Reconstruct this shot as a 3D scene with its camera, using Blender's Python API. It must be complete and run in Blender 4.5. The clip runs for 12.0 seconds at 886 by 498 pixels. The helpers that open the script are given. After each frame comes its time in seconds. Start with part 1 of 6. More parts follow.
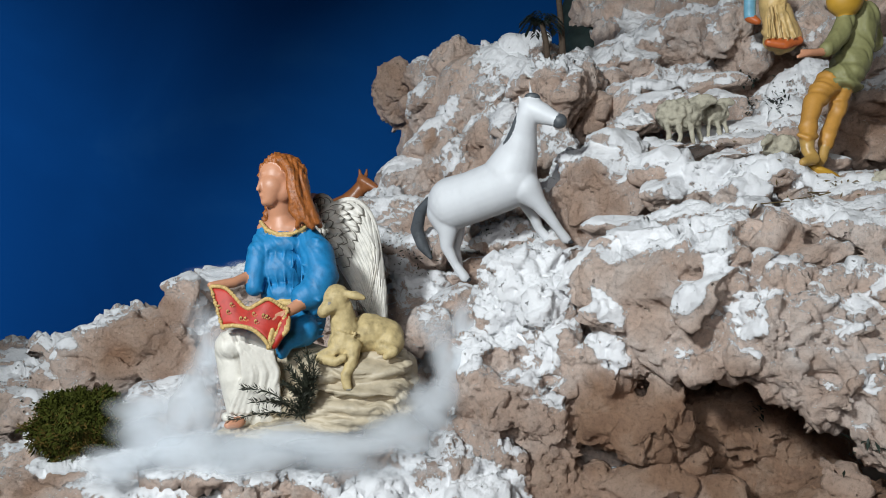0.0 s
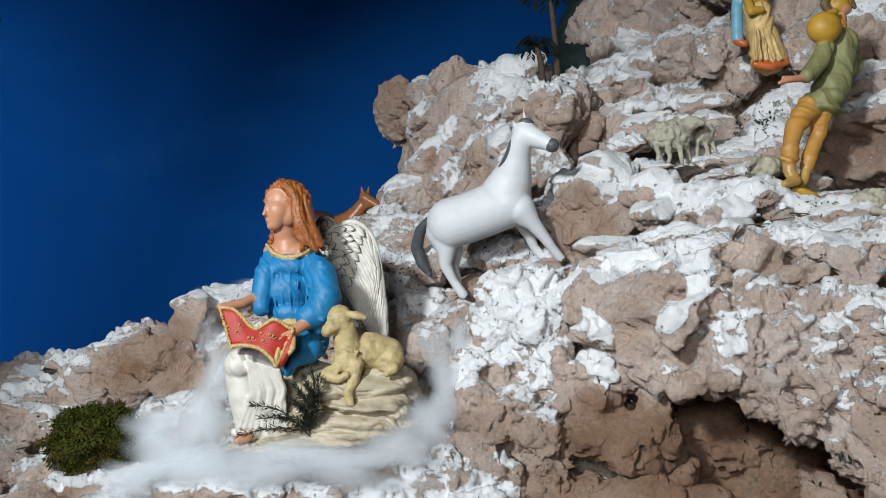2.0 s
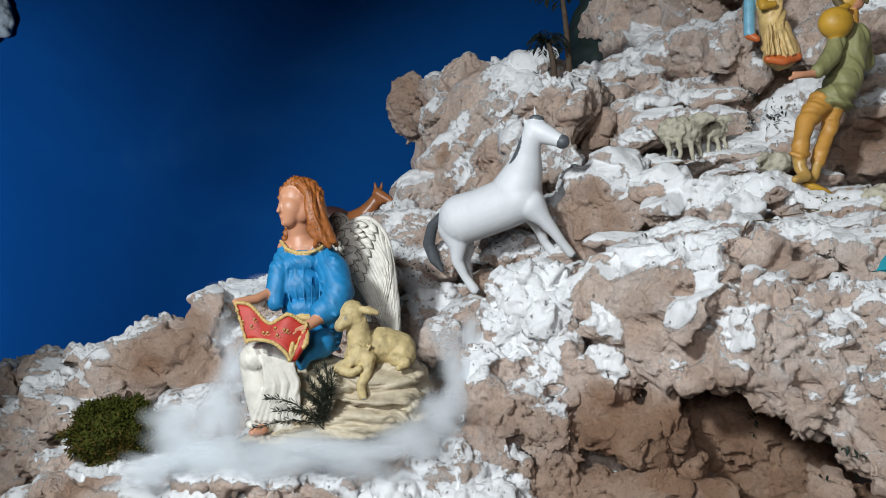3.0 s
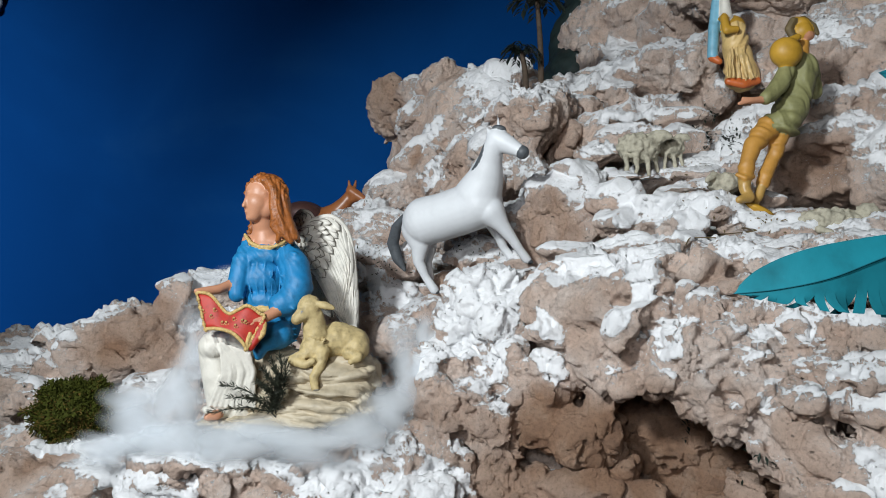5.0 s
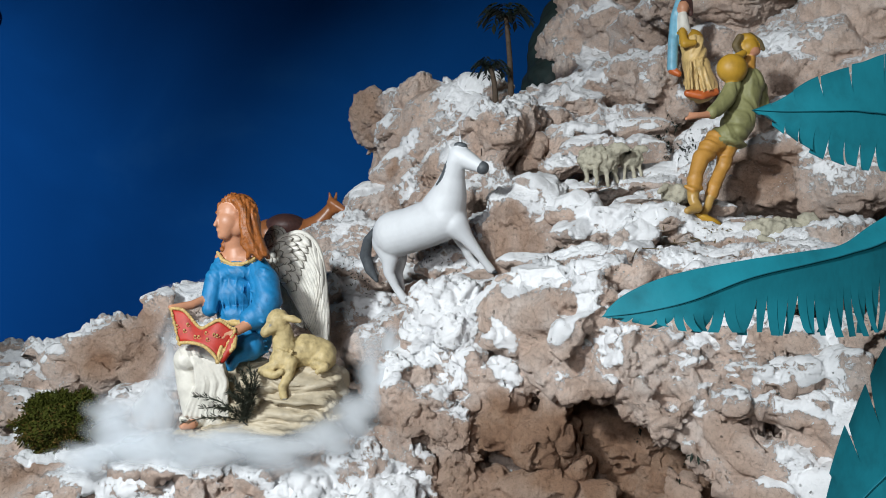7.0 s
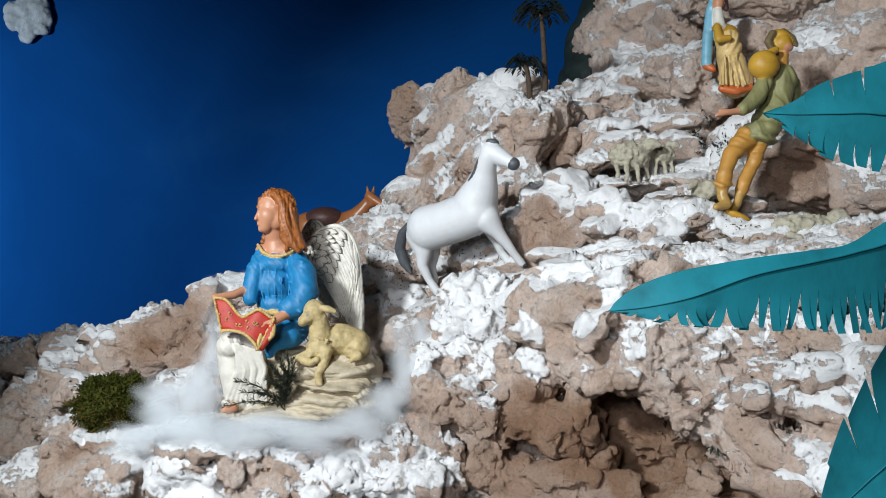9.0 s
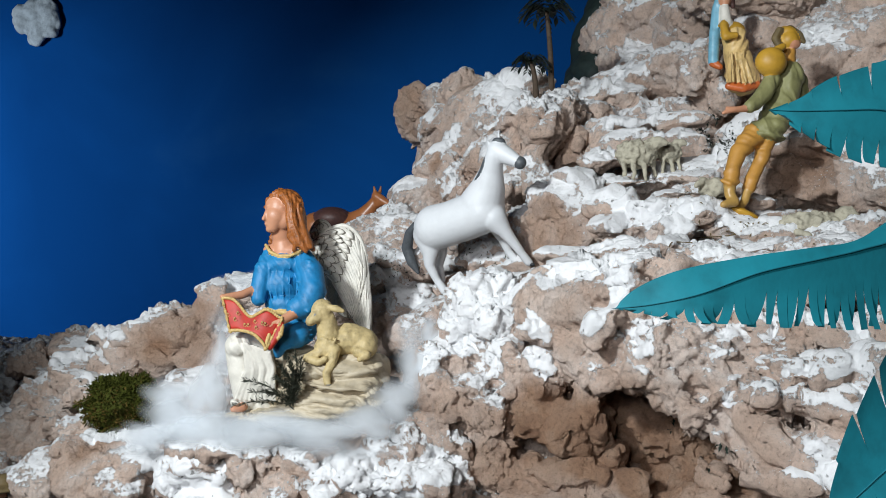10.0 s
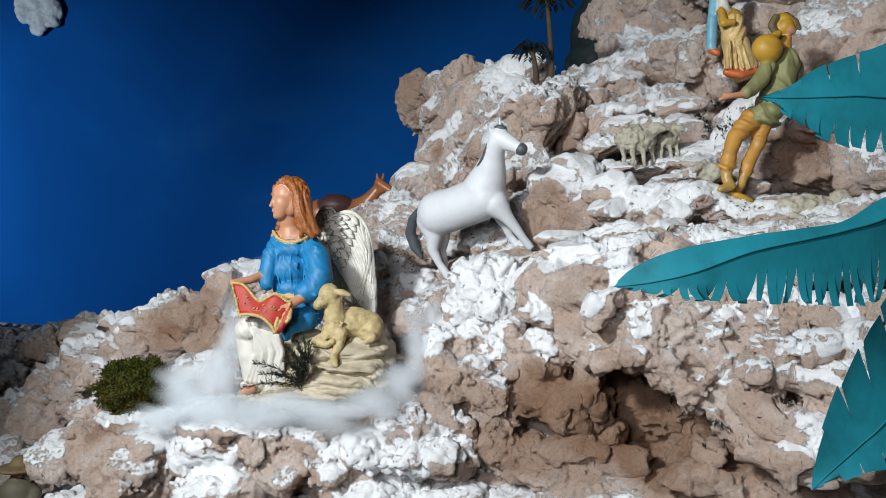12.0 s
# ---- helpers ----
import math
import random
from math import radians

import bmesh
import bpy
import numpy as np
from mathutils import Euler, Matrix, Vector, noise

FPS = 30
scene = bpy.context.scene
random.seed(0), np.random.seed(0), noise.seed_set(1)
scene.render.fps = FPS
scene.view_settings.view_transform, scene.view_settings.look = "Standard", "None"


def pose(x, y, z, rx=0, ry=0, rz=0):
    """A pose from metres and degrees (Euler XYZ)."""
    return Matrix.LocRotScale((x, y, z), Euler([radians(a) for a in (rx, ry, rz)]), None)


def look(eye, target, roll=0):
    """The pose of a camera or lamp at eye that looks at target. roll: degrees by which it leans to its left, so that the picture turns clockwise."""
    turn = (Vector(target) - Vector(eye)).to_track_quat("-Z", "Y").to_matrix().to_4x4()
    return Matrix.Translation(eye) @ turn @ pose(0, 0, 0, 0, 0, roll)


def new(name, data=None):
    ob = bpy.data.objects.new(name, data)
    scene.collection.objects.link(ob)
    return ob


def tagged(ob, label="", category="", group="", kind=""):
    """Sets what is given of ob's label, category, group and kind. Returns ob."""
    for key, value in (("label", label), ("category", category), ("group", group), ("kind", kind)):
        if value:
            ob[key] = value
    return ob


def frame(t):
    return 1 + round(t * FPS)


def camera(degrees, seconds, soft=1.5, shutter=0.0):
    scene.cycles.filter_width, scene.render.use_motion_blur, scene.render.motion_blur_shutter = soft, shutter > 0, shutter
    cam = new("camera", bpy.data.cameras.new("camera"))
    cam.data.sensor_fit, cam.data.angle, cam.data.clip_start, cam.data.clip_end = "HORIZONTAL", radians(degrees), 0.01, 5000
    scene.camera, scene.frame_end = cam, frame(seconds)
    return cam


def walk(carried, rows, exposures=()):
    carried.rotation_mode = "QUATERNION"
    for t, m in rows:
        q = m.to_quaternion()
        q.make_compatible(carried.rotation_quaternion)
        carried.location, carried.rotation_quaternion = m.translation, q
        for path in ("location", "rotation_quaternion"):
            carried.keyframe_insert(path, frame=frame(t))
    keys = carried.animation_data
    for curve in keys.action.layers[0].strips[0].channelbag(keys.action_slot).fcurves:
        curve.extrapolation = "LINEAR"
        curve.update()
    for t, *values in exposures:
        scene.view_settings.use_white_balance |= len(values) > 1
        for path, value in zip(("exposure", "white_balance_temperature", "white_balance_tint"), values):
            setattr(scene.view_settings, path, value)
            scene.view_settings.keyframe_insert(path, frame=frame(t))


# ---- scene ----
cam = camera(63.1, 12.0, 0.6)
METRES, EYE, TILT, LEAN, TURN = 0.5, 1.5, 3.0, 0.0, 0.0
ROWS = [
    (0.0, 0.0, 0.0, 0.0, -0.0, 0.0, -0.0),
    (0.5, 0.0277, -0.0535, 0.0315, 0.26, 0.2, 0.33),
    (1.0, 0.0334, -0.0952, 0.0504, 0.18, 0.44, 0.44),
    (1.5, 0.0254, -0.1171, 0.0616, 0.25, 0.53, 0.46),
    (2.0, 0.0281, -0.1485, 0.0663, 0.31, 0.5, 0.42),
    (2.5, 0.0269, -0.1623, 0.083, 0.71, 0.23, 0.66),
    (3.0, 0.0454, -0.1918, 0.0745, 1.48, 0.04, 0.48),
    (5.0, 0.191, -0.3331, 0.0983, 0.45, -0.15, -2.27),
    (5.5, 0.2514, -0.3888, 0.1079, 0.6, -0.79, -1.93),
    (6.0, 0.2914, -0.4252, 0.1433, 1.14, -0.68, -1.24),
    (6.5, 0.3569, -0.4664, 0.1618, 0.75, -0.16, -1.18),
    (8.5, 0.4587, -0.6075, 0.1866, 2.65, -0.17, -2.17),
    (9.0, 0.4662, -0.619, 0.1855, 4.13, -0.88, -1.65),
    (9.5, 0.4695, -0.6064, 0.1775, 4.32, -1.22, -1.4),
    (10.0, 0.467, -0.6256, 0.1823, 4.69, -0.91, -1.35),
    (10.5, 0.4691, -0.6457, 0.171, 5.48, -1.31, -1.09),
    (11.0, 0.4593, -0.6512, 0.16, 5.11, -2.1, -1.0),
    (11.5, 0.4617, -0.6808, 0.1705, 4.72, -1.83, -1.08),
    (12.0, 0.4572, -0.7184, 0.173, 4.7, -1.94, -1.01),
]
walk(cam, [(t, pose(0, 0, EYE, TILT, LEAN, TURN) @ pose(METRES * x, METRES * y, METRES * z, 90 + pitch, roll, yaw)) for t, x, y, z, yaw, pitch, roll in ROWS],
     exposures=[(0.0, -0.38), (3.0, -0.35), (5.5, -0.34), (8.5, -0.23), (12.0, -0.25)])

# ---- light ----
world = bpy.data.worlds.new("world")
scene.world = world
world.use_nodes = True
world.node_tree.nodes["Background"].inputs[0].default_value = (0.35, 0.42, 0.55, 1)
world.node_tree.nodes["Background"].inputs[1].default_value = 0.07


def spot(name, eye, target, watts, degrees, colour, radius, blend=0.5):
    data = bpy.data.lights.new(name, "SPOT")
    data.energy, data.spot_size, data.spot_blend, data.color, data.shadow_soft_size = watts, radians(degrees), blend, colour, radius
    ob = new(name, data)
    ob.matrix_basis = look(eye, target)
    return ob


spot("key_spotlight", (-1.4, -1.1, 2.75), (0.3, 1.65, 1.55), 590, 70, (0.91, 0.97, 1.0), 0.16)
spot("fill_spotlight", (-0.5, -1.6, 2.1), (0.4, 1.5, 1.35), 135, 52, (0.96, 0.97, 1.0), 0.35)
spot("wall_spotlight", (-3.9, 1.2, 2.0), (-3.1, 3.9, 1.75), 500, 92, (0.75, 0.88, 1.0), 0.2, 1.0)

# ---- materials ----
def material(name):
    mat = bpy.data.materials.new(name)
    mat.use_nodes = True
    return mat, mat.node_tree, mat.node_tree.nodes["Principled BSDF"]


def node(tree, kind, values=(), **settings):
    n = tree.nodes.new(kind)
    for key, value in values:
        n.inputs[key].default_value = value
    if "operation" in settings:
        n.operation = settings["operation"]
    if "data_type" in settings:
        n.data_type = settings["data_type"]
    if "blend" in settings:
        n.blend_type = settings["blend"]
    return n


def noise_tex(tree, scale, detail=6.0, rough=0.6, distort=0.0):
    co = tree.nodes.get("Texture Coordinate") or tree.nodes.new("ShaderNodeTexCoord")
    n = node(tree, "ShaderNodeTexNoise", (("Scale", scale), ("Detail", detail), ("Roughness", rough), ("Distortion", distort)))
    tree.links.new(co.outputs["Object"], n.inputs["Vector"])
    return n.outputs["Fac"]


def ramp(tree, fac, stops):
    n = tree.nodes.new("ShaderNodeValToRGB")
    e = n.color_ramp.elements
    while len(e) < len(stops):
        e.new(0.5)
    for el, (at, col) in zip(e, stops):
        el.position, el.color = at, (*col, 1)
    tree.links.new(fac, n.inputs["Fac"])
    return n.outputs["Color"]


def mix(tree, fac, a, b, blend="MIX"):
    n = node(tree, "ShaderNodeMix", data_type="RGBA", blend=blend)
    for sock, v in ((n.inputs["Factor"], fac), (n.inputs[6], a), (n.inputs[7], b)):
        if isinstance(v, (int, float)):
            sock.default_value = v
        elif isinstance(v, tuple):
            sock.default_value = (*v, 1)
        else:
            tree.links.new(v, sock)
    return n.outputs[2]


def maths(tree, op, a, b=0.5, clamp=False):
    n = node(tree, "ShaderNodeMath", operation=op)
    n.use_clamp = clamp
    for sock, v in ((n.inputs[0], a), (n.inputs[1], b)):
        if isinstance(v, (int, float)):
            sock.default_value = v
        else:
            tree.links.new(v, sock)
    return n.outputs[0]


def bump(tree, bsdf, height, strength, distance):
    n = node(tree, "ShaderNodeBump", (("Strength", strength), ("Distance", distance)))
    tree.links.new(height, n.inputs["Height"])
    tree.links.new(n.outputs[0], bsdf.inputs["Normal"])


def painted(name, colour, rough=0.45, vary=0.25, scale=60.0, relief=0.3, size=0.0015):
    """Painted resin or plaster: a base colour with darker grain in it and a fine relief."""
    mat, tree, bsdf = material(name)
    dark = tuple(c * (1 - vary) for c in colour)
    light = tuple(min(1, c * (1 + 0.5 * vary)) for c in colour)
    col = ramp(tree, noise_tex(tree, scale), ((0.3, dark), (0.5, colour), (0.72, light)))
    tree.links.new(col, bsdf.inputs["Base Color"])
    bsdf.inputs["Roughness"].default_value = rough
    bsdf.inputs["Specular IOR Level"].default_value = 0.15 if rough >= 0.8 else 0.5
    bump(tree, bsdf, noise_tex(tree, scale * 3), relief, size)
    return mat


def rock_material():
    """Tan-pink plaster rock; white lime snow lies where the mesh's 'snow' attribute is high."""
    mat, tree, bsdf = material("plaster_rock_with_snow")
    tone = tree.nodes.new("ShaderNodeAttribute")
    tone.attribute_name = "earth_and_shade"
    pale = ramp(tree, noise_tex(tree, 7.0, 4), ((0.3, (0.65, 0.485, 0.395)), (0.5, (0.74, 0.585, 0.495)), (0.7, (0.785, 0.69, 0.63))))
    # brown stone; its dark end also paints the shade inside the hollow
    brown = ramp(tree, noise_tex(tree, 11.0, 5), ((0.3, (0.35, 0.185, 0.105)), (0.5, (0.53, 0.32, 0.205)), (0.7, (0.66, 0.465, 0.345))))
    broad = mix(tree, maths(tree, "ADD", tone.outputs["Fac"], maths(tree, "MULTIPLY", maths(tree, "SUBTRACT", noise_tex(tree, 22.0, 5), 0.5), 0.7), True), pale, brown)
    grain = ramp(tree, noise_tex(tree, 120.0, 8, 0.75), ((0.33, (0.66, 0.60, 0.56)), (0.46, (0.97, 0.96, 0.95)), (0.66, (1.14, 1.13, 1.12))))
    stone = mix(tree, 0.9, broad, grain, "MULTIPLY")
    rust = maths(tree, "MULTIPLY", maths(tree, "SUBTRACT", noise_tex(tree, 16.0, 7, 0.68), 0.60), 7.0, True)
    rust = mix(tree, maths(tree, "MULTIPLY", rust, 0.32), stone, (0.24, 0.13, 0.075))
    attr = tree.nodes.new("ShaderNodeAttribute")
    attr.attribute_name = "snow"
    edge = maths(tree, "ADD", attr.outputs["Fac"], maths(tree, "MULTIPLY", maths(tree, "SUBTRACT", noise_tex(tree, 58.0, 9, 0.8, 0.4), 0.5), 1.75))
    snow = maths(tree, "MULTIPLY", maths(tree, "SUBTRACT", edge, 0.46), 22.0, True)
    thin = maths(tree, "MULTIPLY", maths(tree, "SUBTRACT", edge, 0.10), 1.3, True)
    dusted = mix(tree, maths(tree, "MULTIPLY", thin, 0.45), rust, (0.74, 0.70, 0.69))
    white = ramp(tree, noise_tex(tree, 30.0, 5), ((0.3, (0.83, 0.84, 0.855)), (0.55, (0.90, 0.905, 0.915))))
    pore = maths(tree, "MULTIPLY", maths(tree, "SUBTRACT", noise_tex(tree, 55.0, 3, 0.5, 0.2), 0.69), 16.0, True)
    fleck = maths(tree, "MULTIPLY", maths(tree, "SUBTRACT", maths(tree, "ADD", noise_tex(tree, 150.0, 3, 0.6), maths(tree, "MULTIPLY", attr.outputs["Fac"], 0.16)), 0.66), 18.0, True)
    snow = maths(tree, "MAXIMUM", snow, fleck)
    skin = mix(tree, snow, dusted, white)
    tree.links.new(mix(tree, maths(tree, "MULTIPLY", pore, 0.5), skin, (0.10, 0.075, 0.06)), bsdf.inputs["Base Color"])
    bsdf.inputs["Roughness"].default_value = 0.9
    grit = noise_tex(tree, 85.0, 10, 0.78)
    height = maths(tree, "MULTIPLY", grit, maths(tree, "ADD", 0.7, maths(tree, "MULTIPLY", tone.outputs["Fac"], 0.9)))
    height = maths(tree, "ADD", height, maths(tree, "MULTIPLY", noise_tex(tree, 34.0, 5, 0.65), 0.6))
    height = maths(tree, "MULTIPLY", height, maths(tree, "SUBTRACT", 1.0, maths(tree, "MULTIPLY", snow, 0.5)))
    height = maths(tree, "ADD", height, maths(tree, "MULTIPLY", snow, 0.7))
    height = maths(tree, "SUBTRACT", height, maths(tree, "MULTIPLY", pore, 0.8))
    bump(tree, bsdf, height, 1.0, 0.017)
    return mat


ROCK = rock_material()
WALL_BLUE, tree, bsdf = material("blue_painted_wall")
col = ramp(tree, noise_tex(tree, 0.9, 5, 0.55, 0.6), ((0.35, (0.002, 0.05, 0.20)), (0.62, (0.003, 0.062, 0.24)), (0.8, (0.012, 0.085, 0.27))))
tree.links.new(col, bsdf.inputs["Base Color"])
bsdf.inputs["Roughness"].default_value = 1.0
bsdf.inputs["Specular IOR Level"].default_value = 0.05
bump(tree, bsdf, noise_tex(tree, 120.0), 0.15, 0.002)
DARK_ROOM = painted("dark_room_paint", (0.05, 0.05, 0.055), 0.8, 0.2, 8.0)

# ---- helpers for meshes ----
def lattice(ix, iy, iz, seed):
    h = (ix * 73856093) ^ (iy * 19349663) ^ (iz * 83492791) ^ (seed * 2654435761)
    h = (h ^ (h >> 13)) * 1274126177
    return ((h ^ (h >> 16)) & 0xFFFF) / 65535.0


def value_noise(p, size, seed):
    """Smooth noise from -1 to 1 at the points p, with lumps of that size."""
    q = p / size + 100.0
    i = np.floor(q).astype(np.int64)
    f = q - i
    f = f * f * (3 - 2 * f)
    out = np.zeros(len(p))
    for dx in (0, 1):
        for dy in (0, 1):
            for dz in (0, 1):
                w = (f[:, 0] if dx else 1 - f[:, 0]) * (f[:, 1] if dy else 1 - f[:, 1]) * (f[:, 2] if dz else 1 - f[:, 2])
                out += w * lattice(i[:, 0] + dx, i[:, 1] + dy, i[:, 2] + dz, seed)
    return out * 2 - 1


def fractal(p, size, seed, octaves=4, gain=0.5):
    out, amp = np.zeros(len(p)), 1.0
    for k in range(octaves):
        out += amp * value_noise(p, size / 2 ** k, seed + k)
        amp *= gain
    return out


def cells(p, size, seed):
    """Scattered cells: how far the points p lie from the border, and the height of a tilted facet in each cell."""
    q = p / size + 100.0
    i = np.floor(q - 0.5).astype(np.int64)
    a, b = np.full(len(p), 9.0), np.full(len(p), 9.0)
    tilt = np.zeros(len(p))
    for dx in (0, 1):
        for dy in (0, 1):
            for dz in (0, 1):
                c = i + np.array((dx, dy, dz))
                r = [lattice(c[:, 0], c[:, 1], c[:, 2], seed + k) for k in range(6)]
                way = q - (c + 0.15 + 0.7 * np.stack(r[:3], 1))
                d = np.linalg.norm(way, axis=1)
                slope = (way * (np.stack(r[3:], 1) - 0.5)).sum(1) * 2 + (r[3] - 0.5) * 0.5
                tilt = np.where(d < a, slope, tilt)
                b = np.minimum(np.maximum(a, d), b)
                a = np.minimum(a, d)
    return b - a, tilt


def sphere_points(level):
    bm = bmesh.new()
    bmesh.ops.create_icosphere(bm, subdivisions=level, radius=1.0)
    v = np.array([x.co[:] for x in bm.verts])
    f = [[x.index for x in face.verts] for face in bm.faces]
    bm.free()
    return v, f


SPHERE = {n: sphere_points(n) for n in (2, 3, 4)}


def joined(pieces):
    """Lists of (points, faces) as one list."""
    v, f, n = [], [], 0
    for pv, pf in pieces:
        v.append(pv)
        f += [[k + n for k in face] for face in pf]
        n += len(pv)
    return np.concatenate(v), f


def mesh_of(name, v, f):
    me = bpy.data.meshes.new(name)
    me.from_pydata([tuple(p) for p in v], [], f)
    me.update()
    return me


def fused(name, pieces, voxel, smooth=0):
    """One closed skin round all the pieces."""
    v, f = joined(pieces)
    tmp = new(name, mesh_of(name, v, f))
    mod = tmp.modifiers.new("skin", "REMESH")
    mod.mode, mod.voxel_size, mod.adaptivity = "VOXEL", voxel, 0.0
    if smooth:
        mod = tmp.modifiers.new("soften", "SMOOTH")
        mod.factor, mod.iterations = 0.5, smooth
    deps = bpy.context.evaluated_depsgraph_get()
    me = bpy.data.meshes.new_from_object(tmp.evaluated_get(deps))
    old = tmp.data
    bpy.data.objects.remove(tmp)
    bpy.data.meshes.remove(old)
    me.name = name
    return me


def coords(me, what="co"):
    a = np.empty(len(me.vertices) * 3, np.float32)
    if what == "co":
        me.vertices.foreach_get("co", a)
    else:
        me.vertex_normals.foreach_get("vector", a)
    return a.reshape(-1, 3).astype(float)


def shade_smooth(me):
    me.polygons.foreach_set("use_smooth", np.ones(len(me.polygons), bool))


# ---- rocks ----
rng = np.random.default_rng(7)


def boulder(x, y, z, rx, ry, rz, roll=0.0):
    """A chipped boulder: a ball cut by planes, stretched and rolled."""
    own = np.random.default_rng(int(abs(x) * 7919 + abs(y) * 104729 + abs(z) * 1299709))
    v, f = SPHERE[4]
    v = v.copy()
    for _ in range(14):
        n = own.normal(size=3)
        n /= np.linalg.norm(n)
        over = v @ n - own.uniform(0.58, 0.86)
        v -= np.outer(np.maximum(over, 0), n)
    w = v + own.uniform(0, 50, 3)
    v = v + 0.035 * np.stack([fractal(w + 17 * k, 0.8, 3 + k, 3, 0.6) for k in range(3)], 1)
    v *= np.array((rx, ry, rz)) * 1.12
    a = radians(roll)
    v[:, 0], v[:, 2] = v[:, 0] * math.cos(a) + v[:, 2] * math.sin(a), -v[:, 0] * math.sin(a) + v[:, 2] * math.cos(a)
    return v + np.array((x, y, z)), f


SNOW = []


def snow(a, b, radius, amount):
    """A stroke of snow paint from a to b (where the amount is negative: bare brown stone, and shade painted as brown
    in hollows).
    """
    SNOW.append((np.array(a), np.array(b), radius, amount))


def outcrop(name, label, pieces, voxel=0.006, rough=1.0, white=0.0, strata=None):
    """Boulders fused into one rock with broken faces, cracks, pits and snow paint; strata: the way along which its faces run."""
    beds = []
    for v, f in pieces:
        c, h = v.mean(0), np.ptp(v[:, 1]) / 2
        beds.append((c + (v - c) * (1.16, 0.95, 1.06) + (0, 0.42 * h, -0.05 * h), f))
    me = fused(name, pieces + beds, voxel, 1)
    p, n = coords(me), coords(me, "normal")
    lie = n[:, 2]
    warp = np.stack([fractal(p + 7 * k, 0.10, 5 + k, 3, 0.6) for k in range(3)], 1)
    run = p if strata is None else p - 0.68 * np.outer(p @ np.array(strata), strata)
    border, facet = cells(run + 0.02 * warp, 0.12, 11)
    _, plane = cells(run + 0.010 * warp, 0.055, 13)
    _, chip = cells(p + 0.006 * warp, 0.030, 15)
    _, flake = cells(p, 0.017, 19)
    split = np.clip(1 - border / 0.06, 0, 1) * (value_noise(p, 0.2, 23) > 0.25)
    crumbly = np.clip(0.7 + 1.4 * fractal(p, 0.18, 91, 2), 0, 1)
    d = 0.018 * facet + 0.013 * plane * (0.4 + 0.6 * crumbly) - 0.008 * split + 0.003 * fractal(p, 0.05, 31, 2, 0.5)
    d += crumbly * (0.0095 * chip + 0.0040 * flake) + 0.0010 * value_noise(p, 0.011, 51)
    pit = np.clip(value_noise(p, 0.022, 61) - 0.72, 0, 1)
    d -= 0.04 * pit * (fractal(p, 0.2, 71, 2) > 0.0)
    p = p + n * (d * rough)[:, None]
    me.vertices.foreach_set("co", p.astype(np.float32).ravel())
    me.update()
    n = coords(me, "normal")
    s = 0.10 + white + 0.22 * lie + 0.40 * n[:, 2] + 0.34 * fractal(p * (1.0, 1.0, 0.65), 0.17, 81, 5, 0.58)
    earth_and_shade = np.clip(0.2 + 0.6 * fractal(p, 0.3, 85, 3), 0, 1) * 0.3
    q = p + 0.026 * warp
    lo, hi = q.min(0) - 0.3, q.max(0) + 0.3
    for a, b, r, amount in SNOW:
        if (np.maximum(a, b) < lo).any() or (np.minimum(a, b) > hi).any():
            continue
        ab = b - a
        k = np.clip((q - a) @ ab / max(1e-9, ab @ ab), 0, 1)
        off = (q - a - k[:, None] * ab) * (1.0, 0.45, 1.0)
        near = np.clip(1.75 - 1.1 * np.linalg.norm(off, axis=1) / r, 0, 1)
        s += 0.78 * amount * near
        # negative strokes brown the stone; in hollows that brown includes painted shade
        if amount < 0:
            earth_and_shade += (0.9 if amount < -1.5 else 0.5 if amount < -0.85 else 0.2) * near
    lime = np.clip((s - 0.34) / 0.2, 0, 1)
    p = p + n * (0.0018 * lime * lime * (3 - 2 * lime))[:, None]
    me.vertices.foreach_set("co", p.astype(np.float32).ravel())
    me.update()
    for key, values in (("snow", s), ("earth_and_shade", np.clip(earth_and_shade, 0, 1))):
        me.attributes.new(key, "FLOAT", "POINT").data.foreach_set("value", values.astype(np.float32))
    shade_smooth(me)
    me.materials.append(ROCK)
    return tagged(new(name, me), label, "rock", "", "structure")


# snow patches and bare stone
# crag: tongue, lumps and rib
snow((0.256, 1.570, 1.584), (0.203, 1.570, 1.506), 0.036, 0.90)
snow((0.203, 1.580, 1.506), (0.135, 1.580, 1.469), 0.053, 0.90)
snow((0.136, 1.590, 1.447), (0.109, 1.590, 1.405), 0.033, 0.80)
snow((0.204, 1.540, 1.425), (0.192, 1.540, 1.371), 0.041, 0.80)
snow((0.157, 1.520, 1.398), (0.171, 1.520, 1.279), 0.017, 0.70)
snow((0.220, 1.500, 1.376), (0.215, 1.500, 1.284), 0.025, 0.80)
snow((0.256, 1.560, 1.535), (0.245, 1.560, 1.453), 0.022, 0.70)
snow((0.051, 1.540, 1.350), (0.104, 1.540, 1.375), 0.024, 0.90)
snow((0.293, 1.430, 1.472), (0.361, 1.430, 1.439), 0.019, 0.90)
snow((0.330, 1.410, 1.433), (0.355, 1.410, 1.417), 0.018, 0.70)
snow((0.339, 1.440, 1.374), (0.349, 1.440, 1.323), 0.024, 0.70)
